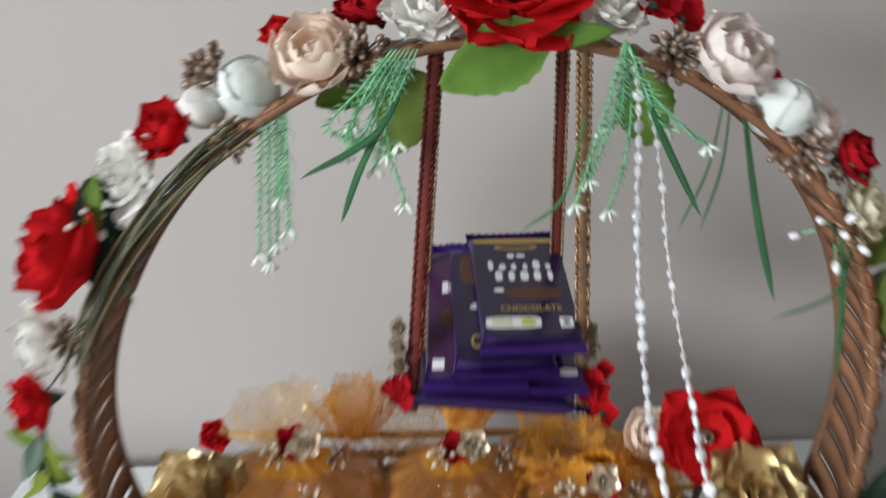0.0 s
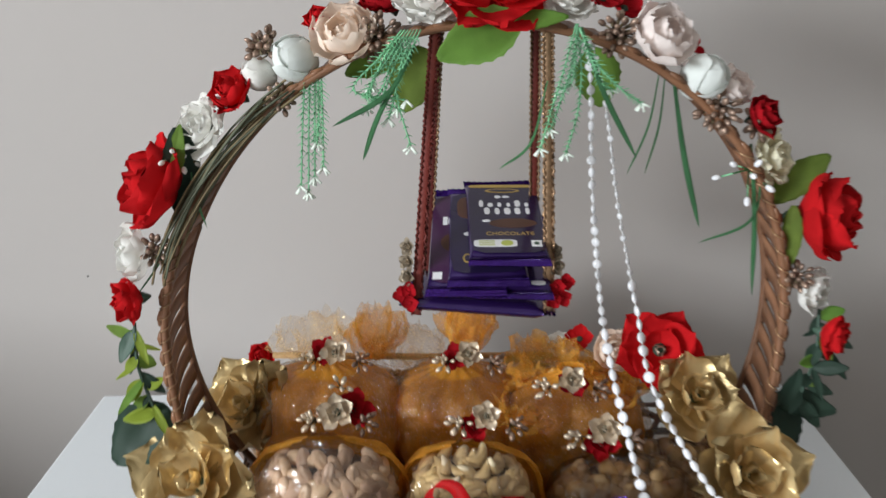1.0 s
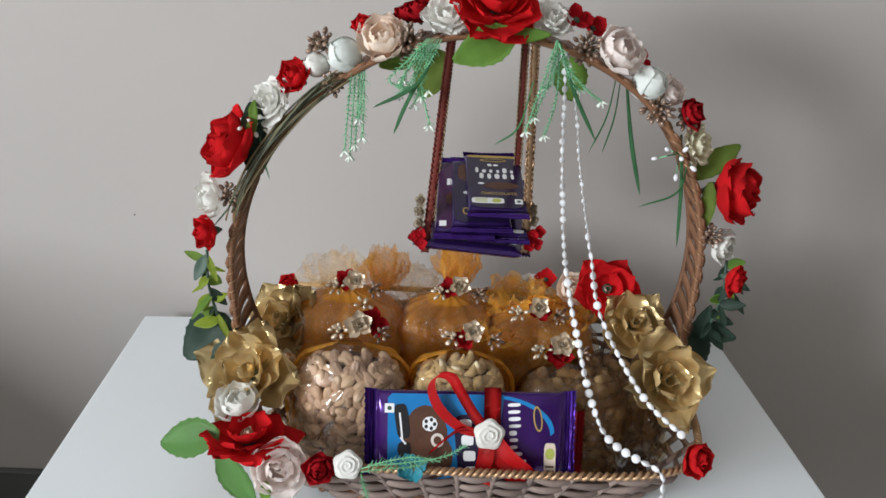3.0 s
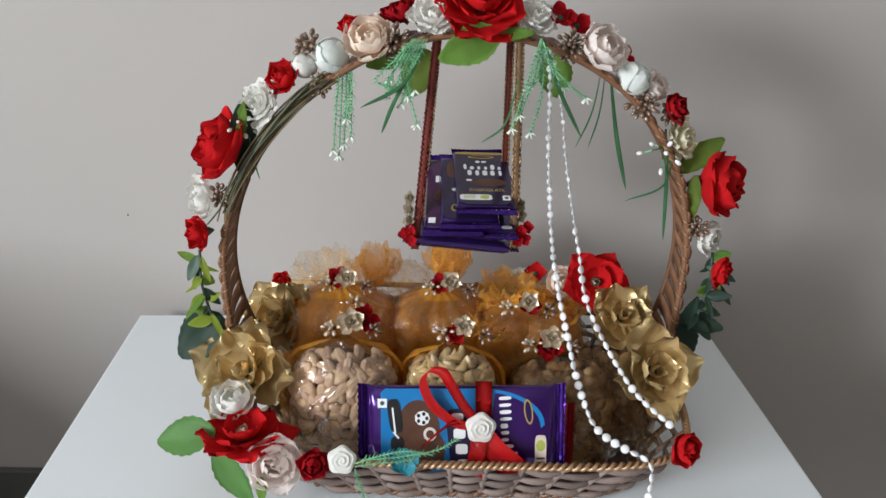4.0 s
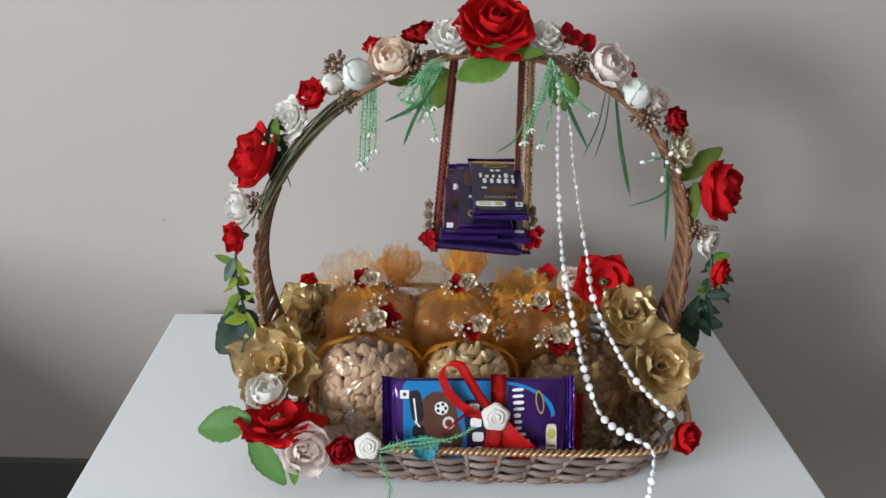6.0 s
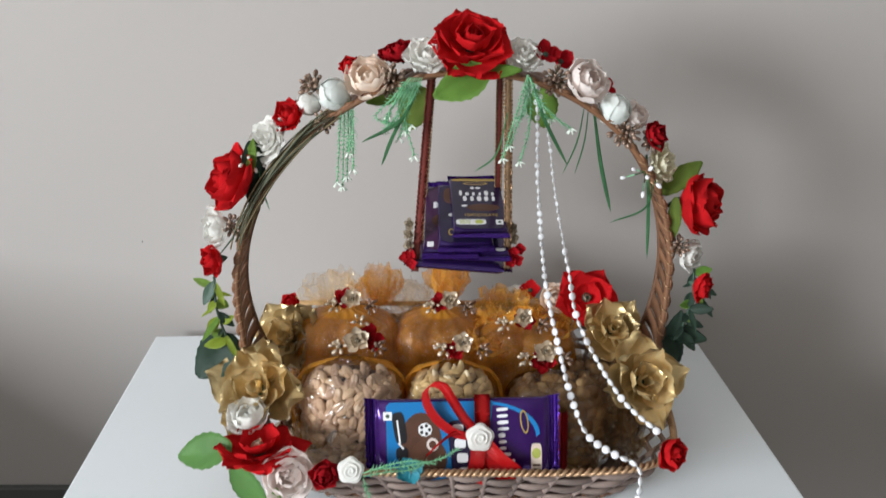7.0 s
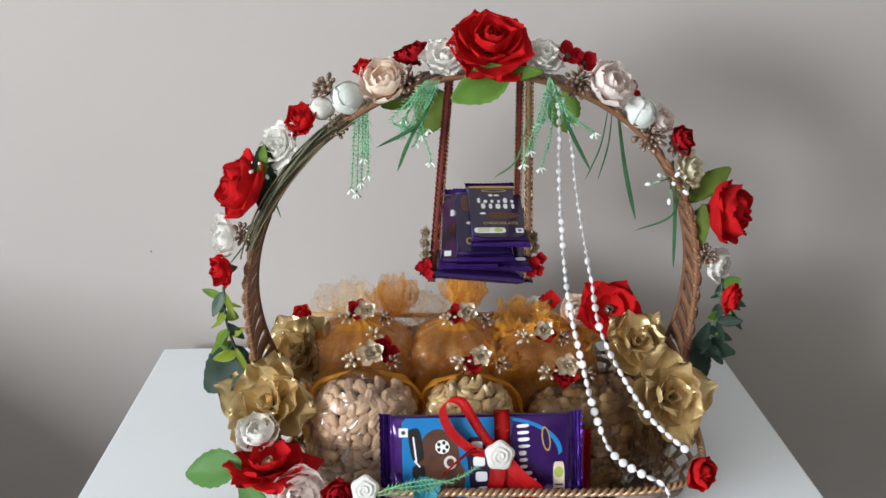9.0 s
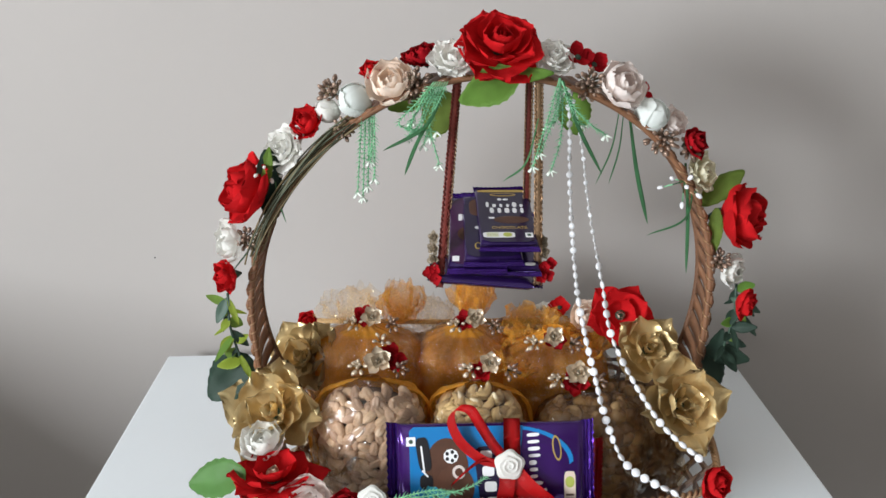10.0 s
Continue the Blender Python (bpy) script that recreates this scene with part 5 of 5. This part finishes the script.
fern([[(-0.129 + dx, -0.002, 0.794), (-0.130 + dx * 1.3, -0.012, 0.764), (-0.133 + dx * 1.6, -0.014, zz - 0.005)] for dx, zz in ((-0.004, 0.722), (0.002, 0.728), (0.006, 0.735), (-0.001, 0.718), (0.004, 0.752))], "green fern spray hanging from the handle")
fern([[(-0.056 - 0.002 * k, -0.014, 0.818), (-0.064 - 0.003 * k, -0.022, 0.802), (-0.072 - 0.0045 * k + 0.004 * (k % 2), -0.024, 0.782 - 0.002 * (k % 3)), (x, -0.022, zz - 0.005)]
      for k, (x, zz) in enumerate(((-0.064, 0.750), (-0.078, 0.768), (-0.084, 0.780), (-0.092, 0.776), (-0.072, 0.775), (-0.088, 0.790), (-0.066, 0.780)))], "bushy green fern spray hanging from the handle")
fern([[(0.0418, -0.0093, 0.8197), (0.0346, -0.0177, 0.795), (0.0273, -0.0201, 0.7703), (0.02, -0.0165, 0.7415)], [(0.0428, -0.0093, 0.8197), (0.0387, -0.0175, 0.7949), (0.0325, -0.0198, 0.7743), (0.0263, -0.0161, 0.7538)],
      [(0.0428, -0.0093, 0.8176), (0.0553, -0.0166, 0.7947), (0.0699, -0.0178, 0.7801), (0.0845, -0.0131, 0.7696)], [(0.0428, -0.0093, 0.8176), (0.0449, -0.0171, 0.7897), (0.0429, -0.0193, 0.7639), (0.0366, -0.0156, 0.7382)],
      [(0.0439, -0.0092, 0.8176), (0.0501, -0.0169, 0.7999), (0.0574, -0.0185, 0.7844), (0.0637, -0.0142, 0.7791)], [(0.0418, -0.0093, 0.8176), (0.0408, -0.0174, 0.8), (0.0387, -0.0195, 0.7846), (0.0325, -0.0158, 0.7795)]], "green fern spray with pale tips under the handle")
fern([[(-0.112, -0.136, 0.468), (-0.090, -0.138, 0.478), (-0.066, -0.136, 0.482), (-0.044, -0.132, 0.476)], [(-0.112, -0.138, 0.466), (-0.090, -0.140, 0.472), (-0.066, -0.138, 0.474), (-0.052, -0.132, 0.478)],
      [(-0.112, -0.138, 0.464), (-0.108, -0.142, 0.450), (-0.102, -0.146, 0.432), (-0.104, -0.150, 0.410)], [(-0.1, -0.136, 0.472), (-0.07, -0.138, 0.478), (-0.04, -0.136, 0.484), (-0.022, -0.13, 0.492)]], "green fern spray lying along the rim", tips=False)
flower("artificial_flower", "floret", M_TEAL, (-0.068, -0.128, 0.466), (0, -0.9, 0.4), 0.014, "small teal cloth flower on the rim", G2)

BLADES = [([(0.1021, 0.0239, 0.7841), (0.0968, 0.0236, 0.748), (0.0843, 0.0269, 0.713)], 0.0022), ([(0.1062, 0.0241, 0.7841), (0.1041, 0.024, 0.7479), (0.0968, 0.0276, 0.7129)], 0.0022),
          ([(0.1094, 0.0143, 0.784), (0.1179, 0.0047, 0.732), (0.1305, -0.0006, 0.6819)], 0.0058), ([(0.1651, 0.0152, 0.7366), (0.1684, 0.0033, 0.6896), (0.1716, 0.0015, 0.6312)], 0.0050),
          ([(0.1736, 0.0156, 0.726), (0.1663, 0.0012, 0.6875), (0.1295, -0.0057, 0.6725)], 0.0030), ([(0.0449, -0.0091, 0.8176), (0.0585, -0.0204, 0.7792), (0.0825, -0.0172, 0.7344)], 0.0050),
          ([(-0.0603, -0.0168, 0.8083), (-0.0767, -0.0296, 0.7808), (-0.1134, -0.0276, 0.7598)], 0.0048), ([(-0.0623, -0.0169, 0.8022), (-0.0828, -0.028, 0.7676), (-0.0951, -0.0266, 0.7371)], 0.0048),
          ([(-0.2163, -0.0052, 0.7319), (-0.2143, -0.0091, 0.7116), (-0.2083, -0.0088, 0.6862)], 0.0024), ([(-0.2243, -0.0097, 0.6966), (-0.2423, -0.0127, 0.6645), (-0.2642, -0.0119, 0.6367)], 0.0020),
          ([(0.0242, -0.0122, 0.7848), (0.0138, -0.0168, 0.7457), (-0.0068, -0.0179, 0.7285)], 0.0026)]
for path, w in BLADES:
    pts = smooth_path(path, 18)
    bm, rows = bmesh.new(), []
    for i, p in enumerate(pts):
        s = i / 17
        t = (pts[min(i + 1, 17)] - pts[max(i - 1, 0)]).normalized()
        q = t.cross(Vector((0, -1, 0))).normalized() * w * 0.38 * (0.5 + 0.9 * s) * (1 - s ** 4) ** 0.7
        rows.append([bm.verts.new(p - q), bm.verts.new(p + Vector((0, -0.15 * w, 0))), bm.verts.new(p + q)])
    for a, b in zip(rows, rows[1:]):
        for i in range(2):
            bm.faces.new((a[i], a[i + 1], b[i + 1], b[i]))
    bmesh.ops.solidify(bm, geom=bm.faces[:], thickness=0.0004)
    tagged(part("grass_blade", bm, M_BLADE), "narrow green artificial grass blade on the handle", "grass blade", "grass blades")

for p, d, r, n in (((-0.1605, 0.0056, 0.8064), (-0.5, -0.6, 0.6), 0.014, 22), ((-0.1524, -0.0019, 0.7737), (0.1, -0.9, 0.0), 0.012, 16), ((-0.0854, 0.0018, 0.8128), (0.1, -0.9, 0.1), 0.017, 28), ((0.0708, 0.0122, 0.8112), (0.0, -0.9, 0.0), 0.016, 26),
                   ((0.1409, 0.0139, 0.7607), (-0.2, -0.9, -0.3), 0.017, 26), ((-0.2473, -0.009, 0.6707), (0.3, -0.9, 0.0), 0.013, 16), ((0.2064, 0.0153, 0.6389), (-0.3, -0.9, 0.2), 0.012, 16), ((0.1682, 0.0213, 0.749), (0.2, -0.9, 0.0), 0.012, 12)):
    berries(p, d, r * 0.84, int(n * 1.35), M_BRONZE, "cluster of bronze artificial berries on the handle", 0.0026, 1.05)
berries((0.1631, 0.0091, 0.7177), (-0.3, -0.9, 0.0), 0.020, 6, M_PEARL, "spray of small white pearl berries on the handle", 0.0027, stalk=M_FERN)
berries((-0.2228, -0.0058, 0.7381), (0.4, -0.8, 0.0), 0.016, 12, M_WHITE, "spray of tiny white buds on the handle", 0.0022)
# dry twigs running along the handle
tw = thing("twig_bundle", "bundle of thin dry olive twigs along the handle", "twigs", pose(0, 0, 0))
for k in range(24):
    a0, a1 = 0.20 + 0.006 * (k % 4), 0.345 + 0.010 * (k % 5)
    line = [arch(a0 + (a1 - a0) * i / 15, 0.06 * (k % 5), 0.003 * (k % 3)) for i in range(16)]
    line = [p + Vector((0.0035 * math.sin(k * 2.4 + i * 0.22), -0.008 - 0.004 * math.sin(k * 1.7 + i * 0.16), 0.0035 * math.cos(k * 2.4 + i * 0.22))) for i, p in enumerate(line)]
    part("twig", sweep(bmesh.new(), line, random.uniform(0.0006, 0.0011), 5), (M_STEM, M_TWIG)[k % 2], tw)

# specks on the wall and the table
for x, zz, r in ((-0.461, 0.529, 0.0010),):
    # flattened bead that stands for a small dark mark on the paint
    bm = bmesh.new()
    bmesh.ops.create_uvsphere(bm, u_segments=8, v_segments=6, radius=r, matrix=Matrix.Diagonal((1, 0.4, 1.2, 1)))
    ob = part("wall_nail", bm, M_BLACK)
    ob.matrix_basis = pose(x, WALL_Y - r * 0.3, zz)
    tagged(ob, "tiny dark speck on the painted wall", "nail", "specks on the wall")

# crumpled clear film tucked down the sides of the basket
for x0, y0, sx, sd in ((0.135, -0.055, 1, 3.0), (-0.178, -0.030, -1, 9.0), (-0.085, 0.020, 1, 15.0)):
    bm, rows = bmesh.new(), []
    for j in range(22):
        row = []
        for i in range(22):
            u, v = i / 21 - 0.5, j / 21 - 0.5
            n1 = noise.noise(Vector((u * 5 + sd, v * 5, sd)))
            n2 = noise.noise(Vector((u * 11 + sd, v * 11, sd + 4)))
            row.append(bm.verts.new((x0 + 0.055 * u + 0.010 * n2, y0 + 0.10 * v + 0.012 * n1, T + 0.062 + 0.022 * n1 + 0.016 * n2 + 0.015 * sx * u)))
        rows.append(row)
    for a, b in zip(rows, rows[1:]):
        for i in range(21):
            bm.faces.new((a[i], a[i + 1], b[i + 1], b[i]))
    tagged(part("cellophane_sheet", bm, M_FILM_BROWN), "crumpled clear cellophane tucked beside the pouches", "cellophane", "cellophane in the basket")
